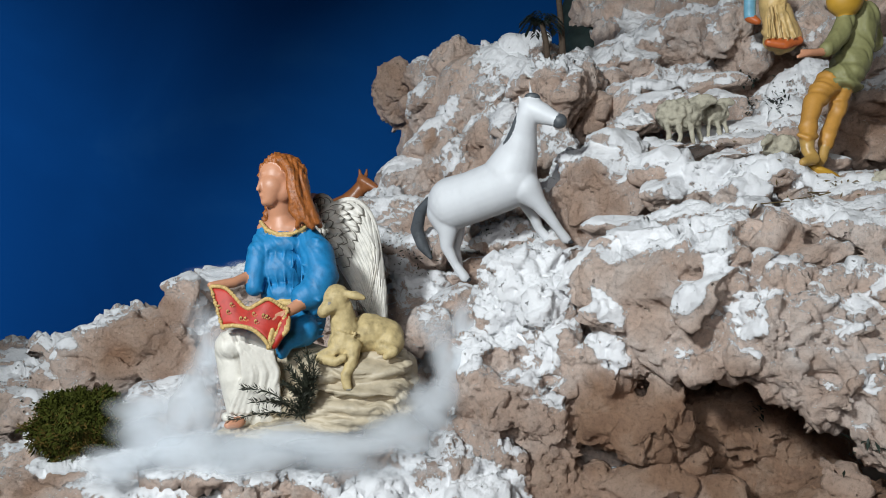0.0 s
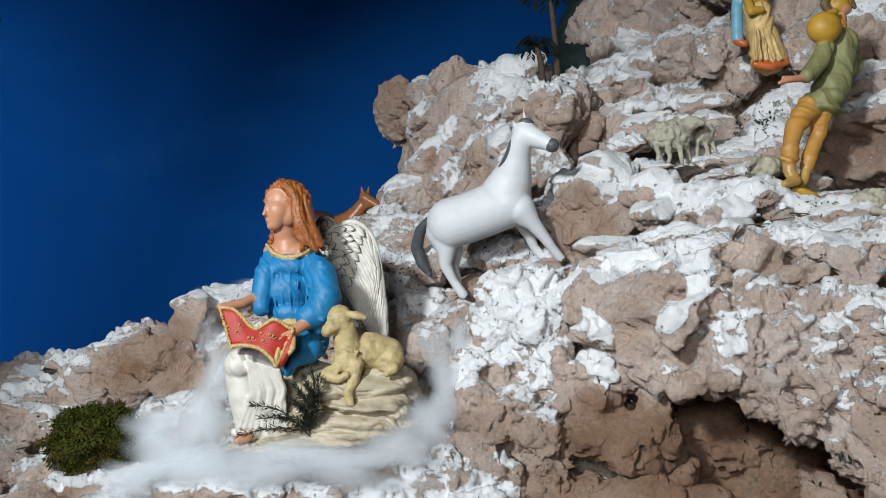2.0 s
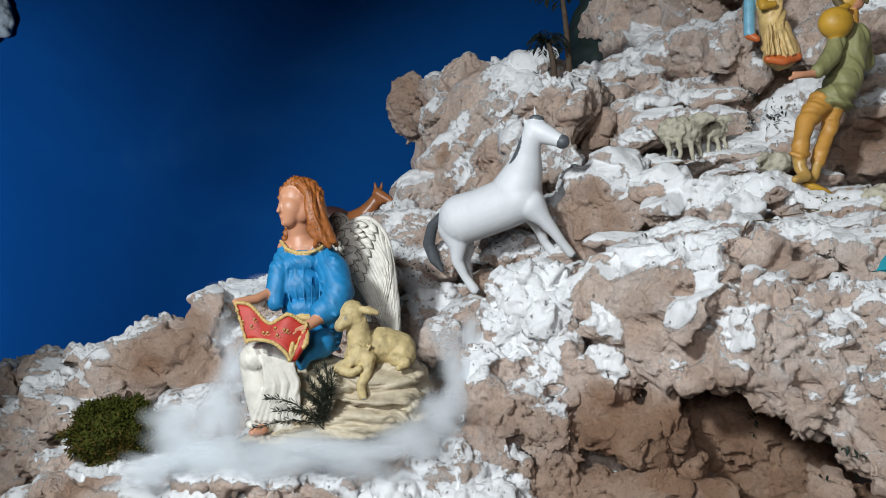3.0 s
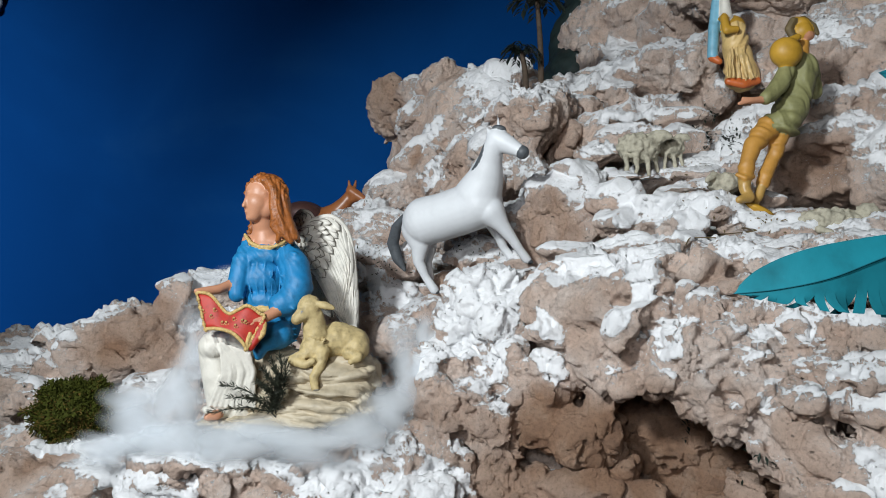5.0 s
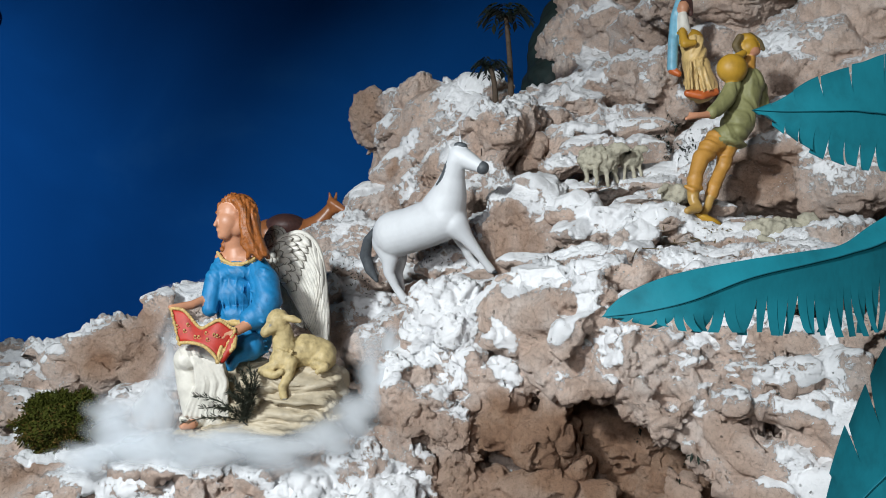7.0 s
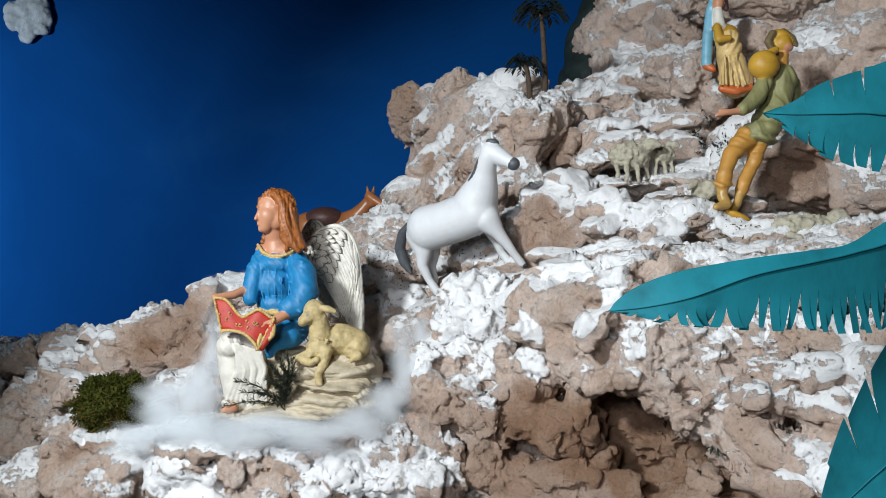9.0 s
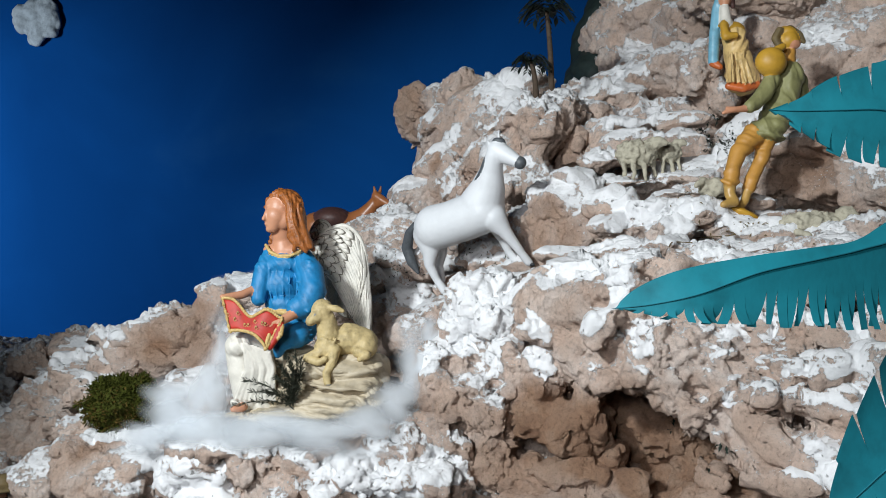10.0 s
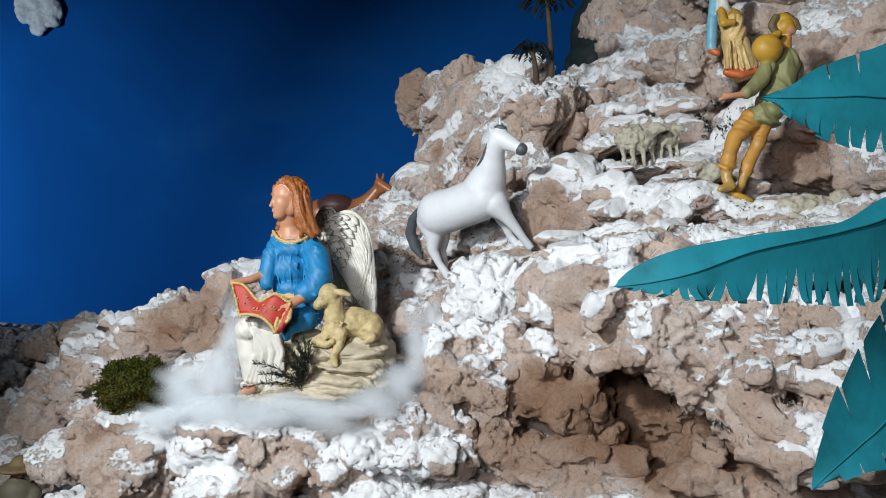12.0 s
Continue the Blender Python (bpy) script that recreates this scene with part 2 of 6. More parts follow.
# crag: crest
snow((0.341, 1.430, 1.588), (0.384, 1.430, 1.623), 0.028, 0.90)
snow((0.388, 1.450, 1.612), (0.496, 1.450, 1.641), 0.026, 0.90)
snow((0.481, 1.300, 1.598), (0.511, 1.300, 1.540), 0.021, 0.80)
snow((0.484, 1.260, 1.534), (0.436, 1.260, 1.442), 0.015, 0.90)
snow((0.438, 1.250, 1.465), (0.462, 1.250, 1.421), 0.011, 0.70)
snow((0.409, 1.270, 1.451), (0.432, 1.270, 1.429), 0.011, 0.70)
snow((0.689, 1.360, 1.637), (0.749, 1.360, 1.645), 0.024, 0.90)
snow((0.529, 1.400, 1.633), (0.653, 1.400, 1.663), 0.017, 0.60)
# crag: wall
snow((0.540, 1.250, 1.474), (0.541, 1.250, 1.424), 0.020, 0.70)
snow((0.544, 1.240, 1.414), (0.555, 1.240, 1.381), 0.017, 0.60)
snow((0.545, 1.270, 1.485), (0.636, 1.270, 1.476), 0.013, 0.50)
snow((0.731, 1.230, 1.460), (0.742, 1.230, 1.493), 0.012, 0.70)
snow((0.747, 1.200, 1.506), (0.772, 1.200, 1.474), 0.010, 0.60)
snow((0.750, 1.170, 1.449), (0.772, 1.170, 1.407), 0.010, 0.60)
snow((0.670, 1.200, 1.400), (0.675, 1.200, 1.341), 0.009, 0.60)
snow((0.689, 1.170, 1.320), (0.702, 1.170, 1.336), 0.014, 0.90)
snow((0.710, 1.200, 1.434), (0.689, 1.200, 1.417), 0.009, 0.40)
# crag: shoulder
snow((0.792, 1.110, 1.415), (0.835, 1.110, 1.419), 0.010, 0.90)
snow((0.838, 1.080, 1.415), (0.895, 1.080, 1.430), 0.014, 0.90)
snow((0.765, 1.100, 1.350), (0.830, 1.100, 1.368), 0.012, 0.45)
snow((0.813, 1.070, 1.372), (0.872, 1.070, 1.364), 0.012, 0.50)
snow((0.785, 1.050, 1.250), (0.833, 1.050, 1.223), 0.012, 0.80)
snow((0.831, 1.030, 1.275), (0.867, 1.030, 1.211), 0.023, 0.70)
snow((0.889, 1.020, 1.429), (0.927, 1.020, 1.318), 0.028, 0.50)
snow((0.890, 1.120, 1.499), (0.919, 1.120, 1.469), 0.010, 0.50)
# crag: foot
snow((0.001, 1.500, 1.145), (0.016, 1.500, 1.094), 0.021, 0.70)
snow((0.063, 1.460, 1.119), (0.122, 1.460, 1.089), 0.026, 0.80)
snow((0.007, 1.460, 1.066), (0.072, 1.460, 1.056), 0.028, 0.60)
snow((0.099, 1.460, 1.190), (0.112, 1.460, 1.171), 0.009, 0.70)
snow((0.246, 1.460, 1.227), (0.253, 1.460, 1.196), 0.008, 0.50)
snow((0.410, 1.430, 1.133), (0.461, 1.430, 1.116), 0.009, 0.40)
snow((0.169, 1.460, 1.212), (0.145, 1.460, 1.147), 0.006, 0.60)
snow((-0.162, 1.460, 1.111), (-0.058, 1.460, 1.095), 0.023, 1.20)
snow((-0.109, 1.460, 1.062), (0.021, 1.460, 1.041), 0.028, 1.10)
snow((-0.304, 1.460, 1.116), (-0.200, 1.460, 1.103), 0.018, 1.00)
snow((-0.260, 1.450, 1.046), (-0.157, 1.450, 1.037), 0.015, 0.90)
snow((0.221, 1.450, 1.190), (0.254, 1.450, 1.153), 0.008, 0.50)
snow((0.268, 1.470, 1.355), (0.290, 1.470, 1.278), 0.008, 0.50)
# bare stone on the crag
snow((0.335, 1.420, 1.533), (0.448, 1.420, 1.537), 0.043, -0.80)
snow((0.386, 1.420, 1.484), (0.407, 1.420, 1.416), 0.030, -0.70)
snow((0.277, 1.470, 1.291), (0.279, 1.470, 1.201), 0.039, -0.60)
snow((0.319, 1.430, 1.248), (0.472, 1.430, 1.191), 0.058, -1.70)
snow((0.223, 1.450, 1.114), (0.478, 1.450, 1.086), 0.046, -1.20)
snow((0.116, 1.470, 1.246), (0.208, 1.470, 1.224), 0.039, -0.50)
snow((0.008, 1.520, 1.260), (0.063, 1.520, 1.236), 0.032, -0.40)
snow((0.279, 1.500, 1.510), (0.302, 1.500, 1.418), 0.016, -0.60)
snow((0.553, 1.350, 1.583), (0.662, 1.350, 1.581), 0.019, -0.70)
# bare stone on the wall
snow((0.588, 1.220, 1.362), (0.654, 1.220, 1.354), 0.029, -0.70)
snow((0.720, 1.170, 1.385), (0.740, 1.170, 1.406), 0.017, -0.50)
snow((0.700, 1.120, 1.289), (0.811, 1.120, 1.313), 0.020, -0.70)
snow((0.756, 1.130, 1.259), (0.684, 1.130, 1.266), 0.020, -0.60)
snow((0.738, 1.090, 1.208), (0.777, 1.090, 1.200), 0.028, -0.60)
snow((0.486, 1.300, 1.405), (0.510, 1.300, 1.337), 0.026, -0.70)
snow((0.783, 1.150, 1.473), (0.866, 1.150, 1.476), 0.019, -0.70)
snow((0.799, 1.060, 1.305), (0.857, 1.060, 1.327), 0.017, -0.50)
snow((0.468, 1.270, 1.351), (0.571, 1.270, 1.343), 0.016, -0.60)
# brown walls of the hollow, their brown deepened to paint in its shade
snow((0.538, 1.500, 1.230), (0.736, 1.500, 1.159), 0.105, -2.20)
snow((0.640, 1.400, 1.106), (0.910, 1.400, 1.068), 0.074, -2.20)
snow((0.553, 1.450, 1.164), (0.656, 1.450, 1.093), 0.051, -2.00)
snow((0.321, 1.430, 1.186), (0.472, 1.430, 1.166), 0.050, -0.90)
# terrace
snow((0.374, 1.800, 1.852), (0.483, 1.800, 1.887), 0.028, 0.90)
snow((0.480, 1.780, 1.852), (0.528, 1.780, 1.822), 0.025, 0.80)
snow((0.430, 1.750, 1.800), (0.552, 1.750, 1.819), 0.021, 0.60)
snow((0.542, 1.700, 1.797), (0.631, 1.700, 1.770), 0.030, 0.80)
snow((0.489, 1.650, 1.702), (0.561, 1.650, 1.733), 0.020, 0.70)
snow((0.668, 1.620, 1.727), (0.717, 1.620, 1.757), 0.023, 0.80)
snow((0.716, 1.620, 1.764), (0.823, 1.620, 1.775), 0.026, 0.90)
snow((0.642, 1.580, 1.694), (0.739, 1.580, 1.712), 0.017, 0.60)
snow((0.810, 1.550, 1.712), (0.974, 1.550, 1.703), 0.025, 0.70)
snow((0.885, 1.600, 1.753), (0.914, 1.600, 1.726), 0.017, 0.60)
# terrace: upper ledges
snow((0.597, 2.150, 2.116), (0.726, 2.150, 2.111), 0.020, 0.90)
snow((0.731, 2.100, 2.099), (0.884, 2.100, 2.123), 0.024, 0.90)
snow((0.288, 2.250, 2.159), (0.384, 2.250, 2.182), 0.023, 0.80)
snow((0.501, 2.000, 1.964), (0.586, 2.000, 1.993), 0.021, 0.70)
snow((0.509, 2.300, 2.139), (0.588, 2.300, 2.122), 0.018, 0.50)
snow((0.845, 1.950, 1.974), (0.946, 1.950, 1.995), 0.027, 0.50)
snow((0.913, 2.000, 2.038), (0.980, 2.000, 2.128), 0.021, 0.60)
# bare stone on the terrace, and one stroke of painted shade
snow((0.373, 1.780, 1.802), (0.415, 1.780, 1.694), 0.034, -0.90)
# this brown stroke paints the shade of the boulder's concave left flank
snow((0.311, 1.850, 1.776), (0.339, 1.850, 1.648), 0.032, -0.90)
snow((0.302, 2.150, 2.060), (0.451, 2.150, 2.027), 0.063, -0.80)
snow((0.436, 2.200, 2.142), (0.469, 2.200, 1.991), 0.042, -0.60)
snow((0.575, 1.900, 1.923), (0.633, 1.900, 1.875), 0.023, -0.50)
snow((0.513, 1.700, 1.751), (0.485, 1.700, 1.691), 0.015, -0.50)
snow((0.597, 1.620, 1.689), (0.639, 1.620, 1.733), 0.011, -0.50)
snow((1.053, 1.850, 1.914), (1.341, 1.850, 1.891), 0.055, -0.90)
snow((1.125, 1.800, 1.813), (1.324, 1.800, 1.812), 0.041, -0.80)
# cliff
snow((-0.048, 2.600, 2.091), (0.039, 2.600, 2.149), 0.035, 0.90)
snow((0.046, 2.500, 2.010), (-0.077, 2.500, 1.867), 0.017, 0.70)
snow((0.111, 2.700, 2.300), (-0.019, 2.700, 2.089), 0.018, 0.60)
snow((0.237, 2.500, 2.360), (0.262, 2.500, 2.231), 0.038, 0.80)
snow((0.275, 2.400, 2.289), (0.330, 2.400, 2.177), 0.029, 0.80)
snow((0.076, 2.500, 2.075), (0.181, 2.500, 2.089), 0.015, 0.70)
snow((0.061, 2.400, 1.931), (-0.038, 2.400, 1.846), 0.014, 0.70)
snow((-0.168, 2.300, 1.790), (-0.224, 2.300, 1.710), 0.016, 0.70)
snow((0.000, 2.600, 1.981), (0.032, 2.600, 2.016), 0.020, 0.60)
snow((0.178, 2.500, 2.207), (0.116, 2.500, 2.130), 0.015, 0.50)
# bare stone on the cliff
snow((-0.244, 3.100, 2.420), (-0.146, 3.100, 2.239), 0.078, -1.20)
snow((0.084, 2.750, 2.419), (0.109, 2.750, 2.360), 0.061, -0.70)
snow((-0.039, 2.600, 2.036), (-0.022, 2.600, 1.992), 0.022, -0.90)
snow((0.147, 2.400, 2.109), (0.280, 2.400, 2.114), 0.020, -0.60)
snow((0.120, 2.400, 1.995), (0.165, 2.400, 1.873), 0.045, -0.80)
snow((0.036, 2.300, 1.856), (0.077, 2.300, 1.828), 0.024, -0.60)
snow((-0.047, 2.500, 1.943), (-0.004, 2.500, 1.923), 0.017, -0.50)
snow((-0.155, 2.200, 1.743), (-0.080, 2.200, 1.764), 0.023, -0.60)
snow((0.277, 2.100, 1.875), (0.290, 2.100, 1.749), 0.018, -0.60)
snow((0.064, 2.000, 1.577), (0.202, 2.000, 1.565), 0.038, -0.90)
# ledge and summit
snow((-0.183, 2.150, 1.663), (-0.128, 2.150, 1.684), 0.015, 0.80)
snow((-0.083, 2.100, 1.592), (-0.013, 2.100, 1.630), 0.016, 0.60)
snow((0.080, 2.000, 1.629), (0.132, 2.000, 1.614), 0.012, 0.60)
snow((-0.053, 2.000, 1.487), (-0.000, 2.000, 1.455), 0.017, 0.60)
snow((0.615, 2.900, 2.666), (0.739, 2.900, 2.620), 0.029, -0.30)
snow((0.747, 2.600, 2.451), (0.838, 2.600, 2.364), 0.020, 0.60)
snow((0.702, 2.700, 2.435), (0.589, 2.700, 2.385), 0.016, 0.70)
snow((0.832, 2.600, 2.588), (1.075, 2.600, 2.618), 0.031, 0.50)
snow((1.149, 2.000, 2.361), (1.288, 2.000, 2.242), 0.042, 0.60)
snow((1.163, 1.950, 2.087), (1.364, 1.950, 2.110), 0.024, 0.80)
snow((1.189, 1.900, 2.009), (1.369, 1.900, 1.999), 0.016, 0.60)
snow((1.392, 2.200, 2.478), (1.543, 2.200, 2.464), 0.030, 0.50)
# ridge and its foot
snow((-0.811, 2.120, 1.513), (-0.667, 2.120, 1.554), 0.016, 0.90)
snow((-0.740, 2.080, 1.497), (-0.702, 2.080, 1.445), 0.018, 0.60)
snow((-1.404, 2.300, 1.297), (-1.074, 2.300, 1.387), 0.024, 0.80)
snow((-1.321, 2.200, 1.251), (-1.191, 2.200, 1.293), 0.026, 0.60)
snow((-0.834, 1.980, 1.223), (-0.827, 1.980, 1.257), 0.012, 0.90)
snow((-0.753, 1.950, 1.213), (-0.756, 1.950, 1.180), 0.010, 0.80)
snow((-0.981, 1.700, 1.173), (-0.918, 1.700, 1.110), 0.025, 1.50)
snow((-0.895, 1.660, 1.097), (-0.763, 1.660, 1.081), 0.022, 1.50)
snow((-0.792, 1.700, 1.107), (-0.707, 1.700, 1.198), 0.018, 1.30)
snow((-0.683, 1.500, 1.055), (-0.575, 1.500, 1.020), 0.029, 1.20)
snow((-0.537, 1.500, 1.061), (-0.451, 1.500, 1.051), 0.034, 1.30)
snow((-0.579, 1.480, 1.013), (-0.461, 1.480, 1.004), 0.031, 0.70)
snow((-0.759, 1.550, 0.999), (-0.693, 1.550, 1.041), 0.012, 0.70)
# bare stone on the ridge
snow((-0.950, 2.050, 1.315), (-0.778, 2.050, 1.426), 0.060, -0.95)
snow((-0.889, 2.000, 1.287), (-0.701, 2.000, 1.310), 0.045, -0.90)
snow((-0.820, 2.100, 1.495), (-0.782, 2.100, 1.460), 0.016, -0.70)
snow((-0.887, 1.600, 1.048), (-0.818, 1.600, 1.079), 0.025, -1.00)
snow((-0.814, 1.550, 1.010), (-0.854, 1.550, 0.982), 0.022, -0.80)
snow((-0.944, 1.600, 1.074), (-0.925, 1.600, 0.978), 0.036, -0.50)
snow((-0.398, 1.480, 1.058), (-0.359, 1.480, 1.047), 0.026, -0.80)
snow((-0.655, 1.500, 1.017), (-0.641, 1.500, 1.005), 0.011, -0.60)
snow((-0.303, 1.460, 1.080), (-0.237, 1.460, 1.044), 0.028, -0.40)

stones = [
    boulder(0.039, 2.785, 2.368, 0.117, 0.113, 0.089, 0),
    boulder(-0.006, 2.761, 2.195, 0.111, 0.108, 0.111, 0),
    boulder(-0.027, 2.676, 2.043, 0.103, 0.101, 0.094, 0),
    boulder(0.061, 2.719, 2.095, 0.137, 0.132, 0.137, 0),
    boulder(-0.102, 2.685, 1.9, 0.117, 0.114, 0.095, 0),
    boulder(-0.194, 2.625, 1.796, 0.088, 0.086, 0.075, 0),
    boulder(0.035, 2.587, 1.947, 0.087, 0.116, 0.12, 25),
    boulder(0.131, 2.543, 2.009, 0.064, 0.124, 0.129, 30),
    boulder(0.158, 2.557, 2.177, 0.078, 0.076, 0.078, 0),
    boulder(0.235, 2.653, 2.315, 0.094, 0.098, 0.1, 0),
    boulder(0.322, 2.633, 2.353, 0.1, 0.097, 0.08, 0),
    boulder(0.361, 2.189, 2.089, 0.123, 0.119, 0.105, 0),
]
stones += [
    boulder(0.274, 2.27, 2.036, 0.077, 0.094, 0.097, 0),
    boulder(0.241, 2.306, 1.923, 0.118, 0.168, 0.176, 0),
    boulder(0.349, 2.167, 1.925, 0.067, 0.09, 0.093, 0),
    boulder(0.104, 2.471, 1.859, 0.125, 0.121, 0.125, 0),
    boulder(0.009, 2.343, 1.731, 0.129, 0.125, 0.09, 0),
    boulder(0.187, 2.233, 1.7, 0.114, 0.11, 0.095, 0),
    boulder(0.312, 2.031, 1.708, 0.079, 0.081, 0.084, 0),
    boulder(0.211, 2.057, 1.622, 0.106, 0.102, 0.064, 0),
    boulder(0.447, 2.366, 2.203, 0.09, 0.088, 0.08, 0),
    boulder(0.478, 2.27, 2.053, 0.066, 0.094, 0.097, 0),
    boulder(0.34, 2.039, 1.798, 0.032, 0.078, 0.081, 20),
    boulder(0.131, 2.614, 1.7, 0.308, 0.285, 0.154, 0),
]
stones += [
    boulder(0.258, 2.797, 2.164, 0.281, 0.263, 0.258, 0),
]
outcrop("rock_cliff", "rugged tan plaster cliff face dusted with white snow", stones, 0.0065, 1.35, 0.2, (0.55, 0.0, 0.835))

stones = [
    boulder(-0.162, 2.146, 1.618, 0.062, 0.061, 0.055, 0),
    boulder(-0.193, 2.103, 1.525, 0.054, 0.07, 0.072, 0),
    boulder(-0.115, 2.11, 1.546, 0.061, 0.067, 0.069, 0),
    boulder(-0.038, 2.085, 1.607, 0.075, 0.073, 0.045, 0),
    boulder(-0.138, 2.013, 1.415, 0.087, 0.084, 0.073, 0),
    boulder(-0.057, 2.046, 1.477, 0.091, 0.089, 0.06, 0),
    boulder(0.029, 1.931, 1.45, 0.07, 0.068, 0.05, 0),
    boulder(0.126, 2.071, 1.527, 0.098, 0.095, 0.05, 0),
    boulder(0.254, 2.05, 1.637, 0.097, 0.094, 0.046, 0),
    boulder(-0.254, 2.27, 1.609, 0.097, 0.094, 0.077, 0),
    boulder(-0.292, 2.09, 1.441, 0.125, 0.12, 0.107, 0),
    boulder(-0.021, 1.859, 1.379, 0.08, 0.078, 0.064, 0),
]
stones += [
    boulder(-0.031, 2.439, 1.581, 0.392, 0.186, 0.227, 0),
    boulder(-0.463, 2.776, 1.397, 0.326, 0.301, 0.163, 0),
    boulder(-0.138, 2.056, 1.272, 0.247, 0.141, 0.159, 0),
]
outcrop("rock_ledge", "broken snowy plaster ledge with dark hollows under the horse", stones, 0.0072, 1.0, 0.14)

stones = [
    # the great boulder behind the horse
    boulder(0.425, 1.862, 1.781, 0.093, 0.096, 0.124, -20),
    boulder(0.343, 1.910, 1.709, 0.055, 0.059, 0.094, 12),
    boulder(0.442, 1.835, 1.878, 0.072, 0.041, 0.038, 12),
    boulder(0.362, 1.882, 1.814, 0.048, 0.050, 0.064, -20),
]
stones += [
    # snowy humps along the terrace
    boulder(0.541, 1.768, 1.798, 0.075, 0.056, 0.054, 18),
    boulder(0.545, 1.707, 1.716, 0.079, 0.055, 0.052, 10),
    boulder(0.625, 1.703, 1.755, 0.061, 0.051, 0.049, 12),
    boulder(0.687, 1.637, 1.719, 0.056, 0.044, 0.042, 0),
    boulder(0.765, 1.637, 1.750, 0.082, 0.044, 0.039, 6),
    boulder(0.679, 1.712, 1.776, 0.056, 0.037, 0.035, 0),
    boulder(0.838, 1.603, 1.721, 0.061, 0.038, 0.036, 12),
    boulder(0.899, 1.566, 1.701, 0.078, 0.042, 0.038, 6),
    boulder(0.973, 1.534, 1.693, 0.066, 0.040, 0.037, 0),
    boulder(1.040, 1.496, 1.695, 0.078, 0.043, 0.039, 0),
    boulder(1.123, 1.459, 1.702, 0.076, 0.046, 0.043, 0),
]
stones += [
    # lower row
    boulder(0.416, 1.633, 1.638, 0.082, 0.039, 0.034, 0),
    boulder(0.545, 1.575, 1.653, 0.092, 0.041, 0.035, -5),
    boulder(0.653, 1.522, 1.654, 0.090, 0.037, 0.032, 0),
    boulder(0.770, 1.493, 1.649, 0.088, 0.039, 0.034, 0),
    boulder(0.884, 1.456, 1.645, 0.086, 0.043, 0.038, 0),
    boulder(0.994, 1.410, 1.647, 0.098, 0.047, 0.042, 0),
]
stones += [
    # shelf under the sheep
    boulder(0.640, 1.962, 1.864, 0.137, 0.120, 0.021, 0),
    boulder(0.790, 1.982, 1.884, 0.114, 0.120, 0.021, 0),
    boulder(0.852, 1.865, 1.841, 0.090, 0.100, 0.025, 0),
    boulder(0.752, 1.828, 1.817, 0.089, 0.080, 0.025, 0),
    boulder(0.925, 1.768, 1.795, 0.059, 0.080, 0.027, 0),
    boulder(1.015, 1.728, 1.756, 0.087, 0.080, 0.029, 0),
]
stones += [
    # blocks behind the sheep
    boulder(0.551, 2.038, 1.960, 0.073, 0.045, 0.041, -10),
    boulder(0.688, 2.138, 2.024, 0.107, 0.069, 0.064, 0),
    boulder(0.837, 2.116, 2.031, 0.085, 0.066, 0.064, 0),
    boulder(0.667, 2.212, 2.114, 0.112, 0.038, 0.030, 4),
    boulder(0.825, 2.173, 2.121, 0.107, 0.039, 0.031, -4),
    boulder(0.556, 2.225, 2.065, 0.063, 0.065, 0.078, 0),
    boulder(0.947, 1.950, 1.947, 0.059, 0.059, 0.059, -28),
    boulder(1.013, 1.906, 1.888, 0.080, 0.066, 0.064, 0),
]
stones += [
    # the mass behind
    boulder(0.674, 2.124, 1.727, 0.291, 0.165, 0.145, 0),
    boulder(1.039, 1.917, 1.642, 0.414, 0.156, 0.132, 0),
    boulder(0.396, 2.048, 1.589, 0.211, 0.197, 0.105, 0),
]
outcrop("rock_terrace", "rounded tan plaster rocks with thick white snow", stones, 0.0056, 1.1, 0.2, (0.8, 0.0, 0.6))

stones = [
    # the snowy tongue
    boulder(0.206, 1.644, 1.511, 0.086, 0.087, 0.104, -40),
    boulder(0.137, 1.656, 1.429, 0.077, 0.077, 0.084, -35),
    boulder(0.224, 1.590, 1.409, 0.067, 0.071, 0.101, 8),
    boulder(0.062, 1.599, 1.353, 0.057, 0.058, 0.065, 10),
    boulder(0.255, 1.549, 1.345, 0.055, 0.058, 0.082, 15),
    boulder(0.285, 1.648, 1.536, 0.056, 0.057, 0.063, -20),
]
stones += [
    # the pale block and the lumps under it
    boulder(0.397, 1.494, 1.514, 0.104, 0.088, 0.086, -12),
    boulder(0.465, 1.444, 1.569, 0.069, 0.052, 0.050, -10),
    boulder(0.325, 1.489, 1.479, 0.045, 0.046, 0.051, 0),
    boulder(0.335, 1.454, 1.442, 0.058, 0.040, 0.038, 12),
    boulder(0.351, 1.484, 1.343, 0.063, 0.064, 0.071, 8),
    boulder(0.409, 1.464, 1.386, 0.050, 0.052, 0.069, 0),
    boulder(0.449, 1.502, 1.602, 0.117, 0.049, 0.041, -4),
]
stones += [
    # split boulder and its neighbours
    boulder(0.143, 1.529, 1.237, 0.098, 0.082, 0.080, -32),
    boulder(0.203, 1.499, 1.205, 0.058, 0.058, 0.064, 0),
    boulder(0.094, 1.562, 1.270, 0.073, 0.073, 0.073, 0),
    boulder(0.030, 1.547, 1.176, 0.055, 0.055, 0.055, 0),
    boulder(0.075, 1.511, 1.080, 0.074, 0.059, 0.058, 0),
    boulder(0.004, 1.500, 1.067, 0.045, 0.047, 0.064, 0),
    boulder(0.134, 1.508, 1.096, 0.041, 0.045, 0.077, 5),
]
